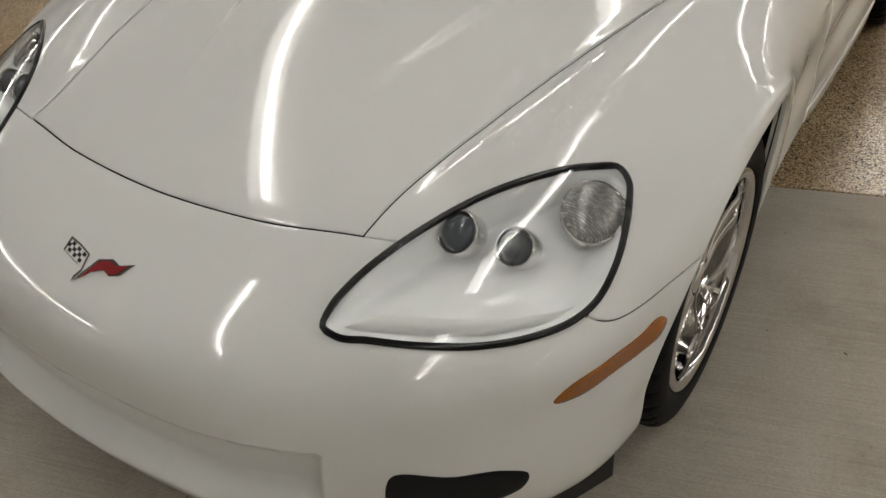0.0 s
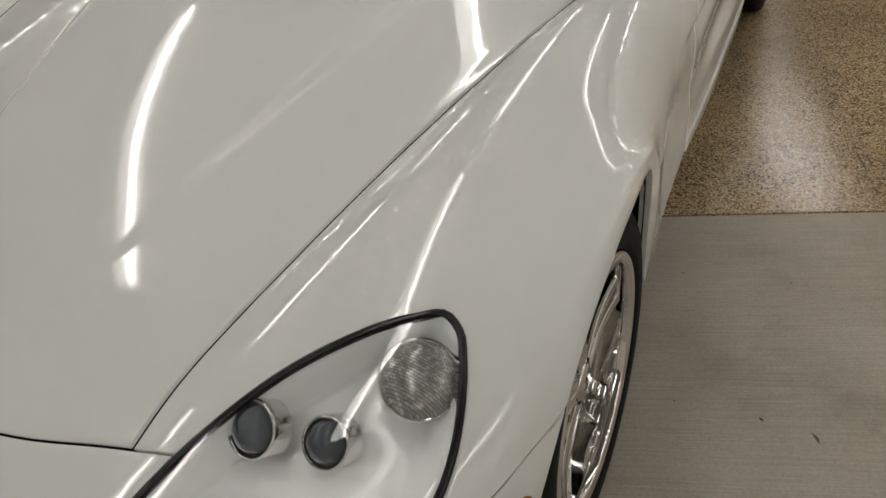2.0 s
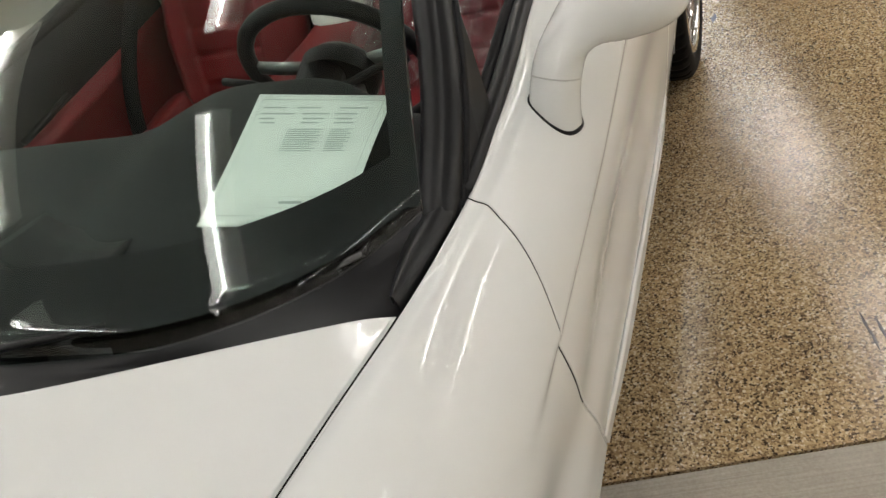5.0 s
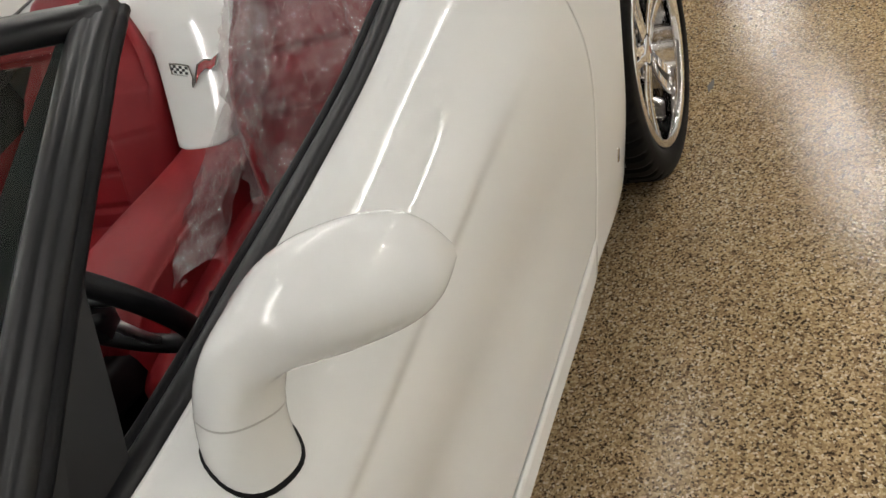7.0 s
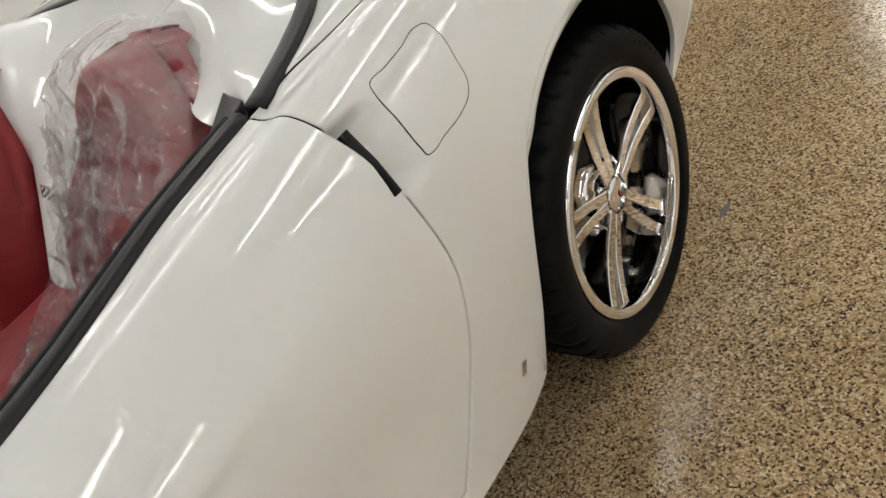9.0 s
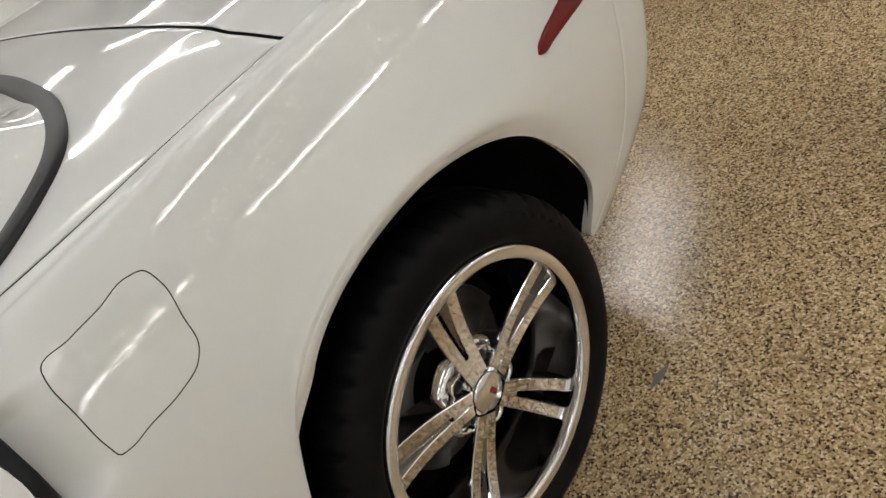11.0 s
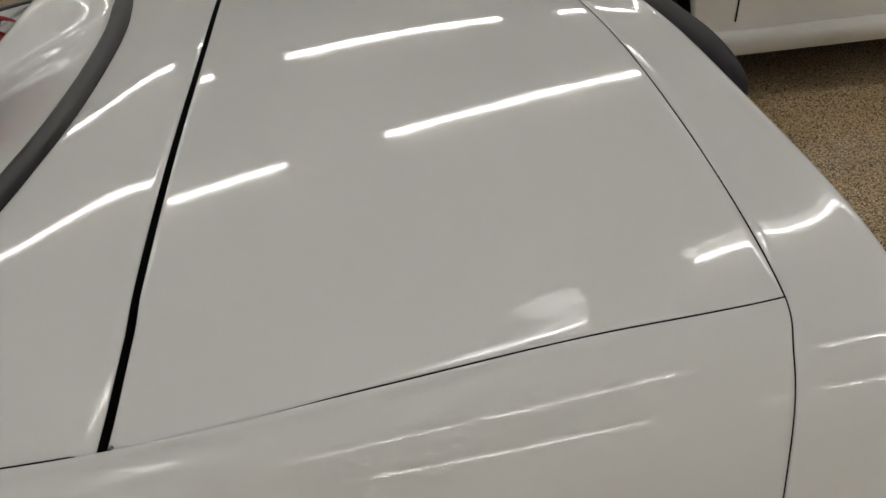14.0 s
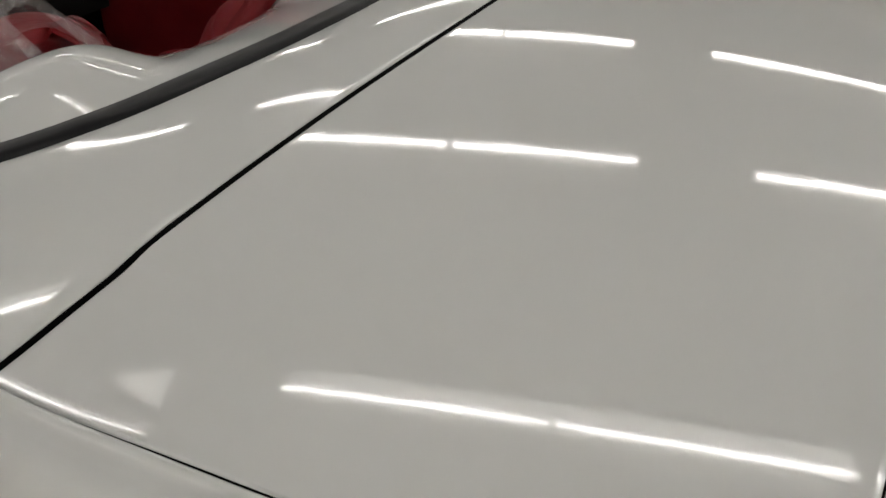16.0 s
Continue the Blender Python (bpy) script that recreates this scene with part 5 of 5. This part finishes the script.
# inner doors
for s in (1, -1):
    rows = []
    for f in np.linspace(0, 1, 30):
        y = 1.95 + 1.10 * f
        zt = np.interp(y, [1.82, 2.1, 2.6, 3.057], [.838, .838, .878, .922])
        xt = np.interp(y, [1.82, 2.1, 2.6, 3.057], [.792, .78, .757, .73]) - .045
        rest = .04 * math.exp(-((y - 2.5) / .28) ** 4)
        rows.append([(s * xt, y, zt), (s * (xt - .012), y, zt - .012), (s * (xt - .02), y, zt - .08), (s * (xt - .025), y, zt - .17), (s * (xt - .03 - rest), y, zt - .185), (s * (xt - .03 - rest), y, zt - .21), (s * (xt - .02), y, zt - .25), (s * (xt - .03), y, .42), (s * (xt - .02), y, .32)])
    rows = np.array(rows)
    dp = part("door_lining", grid_mesh(rows[:, 3:]), LEATHER, car, "red leather door lining with an armrest")
    part("door_top_pad", grid_mesh(rows[:, :4]), DASH, dp, "dark grained pad along the top of the door")
    part("door_pull", tube([(s * .685, 2.35, .70), (s * .668, 2.45, .715), (s * .685, 2.56, .72)], .010, 8), BLACK, dp)
    # black seals at the window slot
    u = np.linspace(11.05, 14.0, 60)
    top = body_points(u, np.array([2.0 if s > 0 else -2.0]))[:, 0]
    part("window_seal", sweep(top + np.array((-s * .014, 0, .002)), [(-.016, -.02), (-.016, .004), (-.008, .009), (.008, .008), (.016, .002), (.016, -.02)], [(0, 0, 1)] * 60), SATIN, car, "black window seal along the door")
    part("inner_seal", sweep(top + np.array((-s * .042, 0, -.002)), [(-.011, -.02), (-.011, .004), (-.004, .008), (.006, .006), (.011, -.02)], [(0, 0, 1)] * 60), RUBBER, car)

# ---------------------------------------------------------------- rear of the cabin: waterfall panel, tonneau, seal strip, deck
STRIP = path_points(both([(0, 3.505, 1.036), (.30, 3.487, 1.031), (.50, 3.445, 1.020), (.625, 3.375, 1.004), (.690, 3.275, .985), (.722, 3.17, .966), (.735, 3.075, .948)])[::-1], 121)
outer = []
for t in np.linspace(-1, 1, 121):
    a = abs(t)
    if a > .5:
        p = body_points(np.array([17 - (a - .5) / .5 * 2.75]), np.array([2.0]))[0, 0]
    else:
        p = body_points(np.array([17.0]), np.array([2.0 * a / .5]))[0, 0]
    outer.append(p * (-np.sign(t) if t else 1, 1, 1))
outer = np.array(outer)
q = np.abs(outer[:, 0])
fold = 0.0055 * smoothstep(.620, .668, q) * (np.abs(np.linspace(-1, 1, 121)) <= .5)
inner = STRIP + np.array((0, .0, -.004))
# match the corner of the strip to the corner of the lid
tt = np.linspace(-1, 1, 121)
warp = np.sign(tt) * np.interp(np.abs(tt), [0, .5, 1], [0, .62, 1])
idx = (warp + 1) / 2 * 120
inner = np.array([np.interp(idx, np.arange(121), inner[:, k]) for k in range(3)]).T
push = np.array([unit(o - i) for o, i in zip(outer, inner)])
g = np.array([inner + push * .008 + (outer - inner - push * .008) * f + np.array((0, 0, .004)) * math.sin(math.pi * f) - fold[:, None] * np.array((0, 0, f ** 5)) for f in np.linspace(0, 1, 18)])
part("rear_deck", panel_mesh(g[:, ::-1]), [PAINT, DARK], car)
part("deck_shell", grid_mesh(g - (0, 0, .02)), DARK, car)
part("tonneau_seal", sweep(STRIP, [(-.020, -.014), (-.019, .001), (-.010, .0045), (.010, .0045), (.019, .001), (.020, -.014)], [(0, -.05, 1)] * 121), SATIN, car, "black rubber seal strip round the tonneau cover")
rows = []
ts = np.linspace(-1, 1, 121)
for k, t in enumerate(ts):
    sgn = 1 if t < 0 else -1
    p = STRIP[k]
    a = abs(t)
    xf = sgn * .705 * a ** 1.0
    ax = abs(xf)
    yf = np.interp(ax, [0, .15, .21, .27, .38, .48, .545, .60, .70], [3.125, 3.125, 3.14, 3.225, 3.280, 3.265, 3.215, 3.145, 3.085])
    zf = np.interp(ax, [0, .15, .21, .27, .38, .48, .545, .60, .70], [.868, .872, .900, .985, 1.040, 1.030, .990, .952, .948])
    hump = math.exp(-((ax - .38) / .15) ** 2)
    col = []
    for f in np.linspace(0, 1, 22):
        e = f ** 0.9
        z = p[2] * (1 - e) + zf * e + .030 * hump * math.sin(math.pi * f) + (.040 * (1 - f) * f * 4) * (ax < .2) * .5
        col.append((p[0] * (1 - f) + xf * f, p[1] * (1 - f) + yf * f, z))
    deep = smoothstep(.19, .27, ax) * smoothstep(.64, .58, ax)
    for f in (.1, .25, .5, .75, 1.0):
        col.append((xf, yf + (.010 * math.sin(f * math.pi) - .105 * f ** 1.6) * deep - (1 - deep) * .02 * f, zf - (.06 * (1 - deep) + max(0, zf - .938) * deep) * f))
    rows.append(col)
T = np.array(rows)
for _ in range(14):
    T[1:-1, 1:] = T[1:-1, 1:] * .5 + (T[2:, 1:] + T[:-2, 1:]) * .25
    T[:, 1:-1] = T[:, 1:-1] * .5 + (T[:, 2:] + T[:, :-2]) * .25
tc = part("tonneau_cover", grid_mesh(T[:, :23]), PAINT, car, "white tonneau cover with two headrest humps")
part("headrest_recess", grid_mesh(T[:, 22:]), PAINT, tc)
part("cabin_liner", box(1.36, .02, .26, 0, (0, 3.215, .715)), DARK, car)
# panel that falls between the seats
W = []
for f in np.linspace(0, 1, 24):
    w = (.180 - .098 * f ** .75) * (1 - .35 * smoothstep(.93, 1.0, f) ** 3)
    y, z = 3.136 - .201 * f, .868 - .232 * f
    W.append([(-w - .01, y + .05, z - .005), (-w, y + .012, z), (-w + .012, y, z + .002), (-w * .3, y - .006, z + .003), (w * .3, y - .006, z + .003), (w - .012, y, z + .002), (w, y + .012, z), (w + .01, y + .05, z - .005)])
W = np.moveaxis(smooth_curve(np.moveaxis(np.array(W), 1, 0), np.arange(8), np.linspace(0, 7, 50)), 1, 0)
last = W[-1].copy()
W = np.concatenate([W, [last + (0, .004, -.008)], [last + (0, .03, -.012)]])
fall = part("waterfall_panel", grid_mesh(W), PAINT, car, "white panel that falls between the seats")
badge(surface_frame((0, 3.0215, .7535), (0, -.776, .631), (0, .631, .776)), 0.86, fall)
for s in (1, -1):
    v = [(s * .604, 3.132, .944), (s * .700, 3.092, .950), (s * .712, 2.960, .928), (s * .676, 2.930, .905), (s * .640, 3.020, .902)]
    low = [(x, y, z - .035) for x, y, z in v]
    b = mesh_of(v + low, [tuple(range(5)), tuple(range(5, 10))[::-1]] + [(k, (k + 1) % 5, 5 + (k + 1) % 5, 5 + k) for k in range(5)])
    bmesh.ops.recalc_face_normals(b, faces=b.faces)
    bmesh.ops.bevel(b, geom=b.edges[:], offset=.004, segments=2, affect="EDGES", profile=.5)
    part("tonneau_corner", b, SATIN, car, "black corner piece behind the door")

# ---------------------------------------------------------------- door mirror
SEAM_GREY = material("grey_joint", (.48, .48, .46), 0.6)


def mirror(s):
    spine = path_points([(.850, 2.080, .775), (.854, 2.087, .815), (.862, 2.100, .855), (.876, 2.122, .892), (.908, 2.152, .918), (.957, 2.192, .920), (.998, 2.230, .907), (1.030, 2.262, .893), (1.043, 2.275, .887)], 40)
    keys = np.array([0, .12, .25, .38, .52, .68, .84, .95, 1.0])
    wide = np.interp(np.linspace(0, 1, 40), keys, [.045, .045, .044, .046, .054, .060, .057, .041, .008])
    tall = np.interp(np.linspace(0, 1, 40), keys, [.036, .034, .034, .038, .047, .053, .051, .036, .006])
    t = np.gradient(spine, axis=0)
    t /= np.linalg.norm(t, axis=1, keepdims=True)
    ref = np.array((.30, .93, .2))
    sq = lambda c: math.copysign(abs(c) ** .80, c)
    out = []
    for k in range(40):
        b1 = unit(ref - t[k] * (ref @ t[k]))
        b2 = np.cross(t[k], b1)
        out.append([spine[k] + b1 * wide[k] * sq(math.cos(a)) + b2 * tall[k] * sq(math.sin(a)) for a in np.linspace(0, 2 * math.pi, 32, endpoint=False)])
    g = np.array(out)
    for _ in range(6):
        g[1:-1] = g[1:-1] * .5 + (g[2:] + g[:-2]) * .25
    g = g * (s, 1, 1)
    ob = part("door_mirror", grid_mesh(g[9:], loop_v=True), PAINT, car, "white door mirror on a stalk")
    part("mirror_stalk", grid_mesh(g[:10] * 1.0, loop_v=True), PAINT, ob)
    part("stalk_joint", sweep(g[9] * 1.0, [(-.0005, -.002), (-.0005, .0002), (.0005, .0002), (.0005, -.002)], [(s * .3, .3, .9)] * 32, True), SEAM_GREY, ob)
    foot = []
    for a in range(32):
        last = None
        for k in range(12):
            q, n, _, _ = BODY_TREE.find_nearest(Vector(g[k, a]))
            n = n if n.x * s > 0 else -n
            d = (Vector(g[k, a]) - q).dot(n)
            if d > 0:
                w = 0 if last is None else last / (last - d)
                foot.append((g[k, a] if last is None else g[k - 1, a] * (1 - w) + g[k, a] * w, np.array(n)))
                break
            last = d
    ring = np.array([q for q, _ in foot])
    for _ in range(4):
        ring = ring * .5 + (np.roll(ring, 1, 0) + np.roll(ring, -1, 0)) * .25
    part("mirror_seal", sweep(ring, [(-.0045, -.005), (-.0045, .0012), (-.001, .0030), (.001, .0030), (.0045, .0012), (.0045, -.005)], [n for _, n in foot], True), RUBBER, ob)


mirror(1)
mirror(-1)

# ---------------------------------------------------------------- fuel door, handle, rear lamps
for s in (1, -1):
    part("door_handle", sweep(np.array([(s * .850, 3.094, .884), (s * .877, 3.092, .834), (s * .897, 3.087, .787)]), [(-.008, -.012), (-.009, .003), (-.005, .006), (.005, .006), (.009, .003), (.008, -.012)], [(s * .8, .3, .4)] * 3), BLACK, car, "black strip in the door's hand scoop")
    o = path_points([(3.962, .769), (3.967, .776), (3.987, .784), (4.035, .793), (4.103, .8045), (4.155, .8125), (4.170, .814), (4.178, .808), (4.179, .794), (4.174, .778), (4.160, .771), (4.142, .7685), (4.072, .7655), (4.001, .764), (3.971, .763)], 90, True)
    part("rear_side_lamp", inlay(o, lambda y, z: on_side(y, z, s), 0.004), RED_LENS, car, "tapered red side lamp")
    p, n = on_side(3.139, .357, s)
    part("maker_plate", placed(box(.014, .030, .003, .0008), surface_frame(p + n * .001, n, (0, .35, 1))), CHROME, car, "small bright plate")
fuel = path_points([(3.174, .901), (3.215, .907), (3.256, .911), (3.300, .917), (3.317, .912), (3.320, .896), (3.309, .853), (3.300, .822), (3.286, .808), (3.250, .797), (3.206, .794), (3.173, .791), (3.164, .793), (3.162, .806), (3.165, .854), (3.170, .892)], 120, True)
fd = part("fuel_door", inlay(fuel, on_side, 0.0006, edge=.001), PAINT, car, "flush fuel door")
part("fuel_gap", seam_ring(fuel, on_side, .0010), DARK, fd)
lamp = path_points(both([(0, 4.470, 1.015), (.20, 4.463, 1.012), (.31, 4.447, 1.004), (.335, 4.440, 1.000)]), 50)
wide = .028 * (1 - np.abs(np.linspace(-1, 1, 50)) ** 4) + .003
g = np.array([[p + np.array((0, -a * w, 0)) + np.array((0, 0, h)) for a, h in ((1.0, -.012), (1.0, .007), (.4, .013), (-.5, .012), (-1.0, -.004), (-1.0, -.03))] for p, w in zip(lamp, wide)])
part("high_brake_lamp", grid_mesh(g, loop_v=True), SMOKE, car, "dark smoked high brake lamp along the tail")
# ---------------------------------------------------------------- loose things: film over the driver's seat, a printed sheet on the dash
def crinkle(a, b, seed):
    """Sharp folds of thin film: ridges at three sizes."""
    return sum(k * (1 - abs(2 * noise.noise(Vector((a * q, b * q * .7, seed + q))))) for k, q in ((.022, 3.1), (.011, 7.3), (.004, 17.0)))


def film_over_seat():
    """Thin film draped like a bag over the seat back, gathered down its inner side and over the cushion."""
    lean = pose(.375, 2.885, .44, -21.5)
    rows = []
    for f in np.linspace(-.16, 1.045, 130):
        row = []
        for a in np.linspace(-1, 1, 150):
            half = np.interp(f, [-.2, .12, .35, .55, .68, .76, .86, .93, .98, 1.03, 1.05], [.30, .285, .280, .268, .240, .215, .182, .148, .112, .055, .02])
            half += .010 * math.sin(f * 31) * smoothstep(.7, 1, abs(a))
            side = smoothstep(.80, 1.0, abs(a))
            y = -.105 + .14 * side + .050 * smoothstep(.5, .9, f) + .12 * smoothstep(.90, 1.05, f) ** 2 - .25 * max(0, .06 - f)
            y += .020 - crinkle(half * a * 6, f * 3.6, 2.0)
            p = Vector((half * (a if abs(a) < .86 else math.copysign(.86 + (abs(a) - .86) * .9, a)) * (0.82 if a < 0 else 1), y, .66 * min(f, 1.03) + .020 * smoothstep(.8, 1, f) - .02 * abs(a) ** 3))
            row.append(tuple(lean @ p))
        rows.append(row)
    ob = part("plastic_film", grid_mesh(np.array(rows)), FILM, None)
    # bunched edge of the film along the inner side of the seat, down to the buckle
    spine = path_points([(.285, 3.06, .94), (.260, 3.02, .85), (.235, 2.98, .76), (.195, 2.92, .69), (.158, 2.82, .62), (.150, 2.70, .55), (.19, 2.60, .51)], 70)
    rows = []
    for k, p in enumerate(spine):
        f = k / 69
        row = []
        for a in np.linspace(0, 1, 36):
            w = .048 + .025 * f
            c = crinkle(a * 2.5, f * 5, 9.0) - .02
            row.append((p[0] + .018 + w * math.cos(a * 3.3 + .5) + c * 1.2, p[1] - .02 + w * .5 * math.sin(a * 9) - c, p[2] + w * math.sin(a * 3.3 + .5) + c))
        rows.append(row)
    part("film_edge", grid_mesh(np.array(rows)), FILM, ob)
    return tagged(ob, "crinkled clear plastic film draped over the driver's seat", "plastic cover")


film_over_seat()


def sheet():
    """A printed sheet on the dash: frame lines, blocks of unreadable print, a boxed line."""
    tl, tr, bl, br = (np.array(p) for p in ((.428, 1.977, .950), (.659, 1.968, .926), (.452, 1.707, .909), (.649, 1.741, .870)))
    pt = lambda a, b, h=0.0: (tl * (1 - a) + tr * a) * (1 - b) + (bl * (1 - a) + br * a) * b + np.array((0, -.1, .99)) * (h + .006 * math.sin(math.pi * b) * (a - .3))
    n = 14
    top = np.array([[pt(a, b) for a in np.linspace(0, 1, n)] for b in np.linspace(0, 1, n)])
    g = np.concatenate([top, top[::-1] - np.array((0, 0, .0005))])
    b = grid_mesh(g, loop_u=True)
    bmesh.ops.recalc_face_normals(b, faces=b.faces)
    ob = tagged(part("paper_sheet", b, PAPER), "pale printed sheet of paper lying on the dashboard", "paper")

    def bar(a0, a1, b0, b1):
        g = np.array([[pt(a, bb, .0007) for a in np.linspace(a0, a1, 6)] for bb in np.linspace(b0, b1, 3)])
        part("print_bar", grid_mesh(g), INK, ob)

    for a0, a1, b0, b1 in ((.05, .95, .045, .049), (.05, .95, .93, .934)):
        bar(a0, a1, b0, b1)
    for a in (.05, .947):
        bar(a, a + .003, .045, .934)
    for a0, a1, b0 in ((.08, .26, .11), (.34, .52, .11), (.66, .86, .11), (.08, .34, .16), (.40, .60, .16), (.64, .80, .16), (.08, .20, .20), (.10, .22, .235), (.42, .58, .20), (.42, .55, .235), (.66, .78, .20), (.66, .80, .235)):
        bar(a0, a1, b0, b0 + .011)
    for k in range(11):
        bar(.34, .60 - .02 * (k % 3), .29 + .017 * k, .297 + .017 * k)
        bar(.66, .82 - .03 * (k % 2), .29 + .017 * k, .297 + .017 * k)
    for a0, a1, b0, b1 in ((.36, .92, .80, .803), (.36, .92, .875, .878), (.36, .363, .80, .878), (.917, .92, .80, .878)):
        bar(a0, a1, b0, b1)
    bar(.50, .66, .83, .848)


sheet()

# scratches and a scuff on the floor
def scuff(name, points, width, mat, label):
    pts = path_points([(x, y, .0003) for x, y in points], 14)
    w = [(1 - abs(k - 6.5) / 7.5) for k in range(14)]
    t = np.gradient(pts, axis=0)
    sd = np.cross(t, (0, 0, 1))
    sd /= np.linalg.norm(sd, axis=1, keepdims=True)
    g = np.array([[pts[k] + sd[k] * a * width * w[k] + np.array((0, 0, .0006 * (1 - abs(a)))) for a in (-1, 0, 1)] for k in range(14)])
    tagged(part(name, grid_mesh(g), mat), label, "floor mark")


SCUFF = material("dark_scuff", (.06, .05, .042), 0.6)
PALE = material("grey_scuff", (.16, .15, .14), 0.5)
for x, y in ((1.322, 2.40), (1.352, 2.385), (1.337, 2.352)):
    scuff("floor_scratch", [(x, y + .03), (x + .008, y), (x + .018, y - .04)], .004, SCUFF, "thin dark scratch in the flake floor")
scuff("floor_scuff", [(.950, 3.985), (.945, 3.955), (.943, 3.915)], .011, PALE, "grey scuff on the flake floor")
scuff("concrete_speck", [(1.176, 1.243), (1.181, 1.239), (1.187, 1.236)], .004, SCUFF, "dark speck on the concrete")
scuff("concrete_speck", [(1.280, 1.235), (1.290, 1.225), (1.297, 1.210)], .004, SCUFF, "dark speck on the concrete")

# ---------------------------------------------------------------- the white car that stands beside
def other_car():
    c = thing("parked_car", "white parked car with black tyres standing alongside", "car")
    GREY_WHITE = material("second_white_paint", (.74, .73, .70), 0.3, 0, 1.0)
    wire(GREY_WHITE, ramp(GREY_WHITE, noise_tex(GREY_WHITE, 2, 3), [(0.3, (.70, .69, .66)), (0.7, (.77, .76, .73))]), base(GREY_WHITE))
    x0, y0, y1, wheels, r = -1.70, 3.95, 8.75, (4.92, 7.78), .37
    rows = []
    for y in np.unique(np.concatenate([np.linspace(y0, y1, 100), *[w + .42 * np.cos(np.linspace(0, math.pi, 40)) for w in wheels]])):
        low = .24
        for w in wheels:
            if abs(y - w) < .42:
                low = max(low, .36 + math.sqrt(.42 ** 2 - (y - w) ** 2) * .93)
        e = ((y - (y0 + y1) / 2) / ((y1 - y0) / 2))
        tuck = .16 * abs(e) ** 6
        col = [(x0 - .03 - tuck, y, low), (x0 - tuck, y, max(low + .02, .40)), (x0 + .015 - tuck, y, max(low + .04, .62)), (x0 - .01 - tuck, y, max(low + .06, .86)), (x0 - .05 - tuck, y, 1.0), (x0 - .12 - tuck, y, 1.04)]
        rows.append(col)
    o = np.array(rows)
    o = np.moveaxis(smooth_curve(np.moveaxis(o, 1, 0), np.arange(6), np.linspace(0, 5, 24)), 1, 0)
    far = (o * (-1, 1, 1) + (2 * (x0 - .92), 0, 0))[:, ::-1]
    shell = np.concatenate([o, far], 1)
    part("body", grid_mesh(shell), GREY_WHITE, c)
    for k in (0, -1):
        part("end_panel", mesh_of(shell[k], [tuple(range(shell.shape[1]))]), GREY_WHITE, c)
    roof = []
    for y, z, w in ((5.0, 1.04, .80), (5.55, 1.36, .64), (6.2, 1.46, .58), (7.2, 1.46, .58), (8.0, 1.32, .64), (8.55, 1.05, .78)):
        roof.append([(x0 - .92 + w, y, 1.02), (x0 - .92 + w, y, z - .05), (x0 - .92 + w - .06, y, z), (x0 - .92 - w + .06, y, z), (x0 - .92 - w, y, z - .05), (x0 - .92 - w, y, 1.02)])
    part("roof", grid_mesh(np.array(roof)), GREY_WHITE, c)
    for a, b2 in ((5.62, 6.55), (6.62, 7.6)):
        part("side_window", box(.01, b2 - a, .30, .01, (x0 - .33, (a + b2) / 2, 1.19), (0, -10, 0)), SMOKE, c)
    for y in (5.52, 6.58, 7.52):
        part("door_gap", sweep([(x0 + .004, y, .36), (x0 + .019, y, .62), (x0 - .008, y, .86), (x0 - .05, y, 1.0)], [(-.003, -.002), (-.003, .002), (.003, .002), (.003, -.002)], [(1, 0, 0)] * 4), DARK, c)
    part("sill", sweep([(x0 - .005, wheels[0] + .46, .27), (x0 + .0, 6.3, .27), (x0 - .005, wheels[1] - .46, .27)], [(-.05, -.02), (-.05, .03), (.05, .03), (.05, -.02)], [(1, 0, 0)] * 3), GREY_WHITE, c)
    part("underbody", box(1.5, 4.3, .05, 0, (x0 - .92, 6.35, .22)), DARK, c)
    for w in wheels:
        for s in (1, -1):
            x = x0 - .92 + s * .80
            t = part("wheel", placed(lathe([(.23, .10), (.25, .115), (r - .03, .112), (r - .008, .09), (r, .06), (r, -.06), (r - .02, -.11), (.23, -.10)], 64), pose(x, w, r, 0, s * 90, 0)), TYRE, c, "black tyre on a grey rim")
            part("rim", placed(lathe([(.235, .10), (.225, .085), (.20, .07), (.05, .085), (.001, .088)], 40), pose(x, w, r, 0, s * 90, 0)), IRON, t)
        g = np.array([[(x, w + q * math.cos(a), .36 + q * math.sin(a)) for x, q in ((x0 - .03, .425), (x0 - .30, .43), (x0 - .30, .05))] for a in np.linspace(-.2, math.pi + .2, 30)])
        part("wheel_well", grid_mesh(g), DARK, c)


other_car()
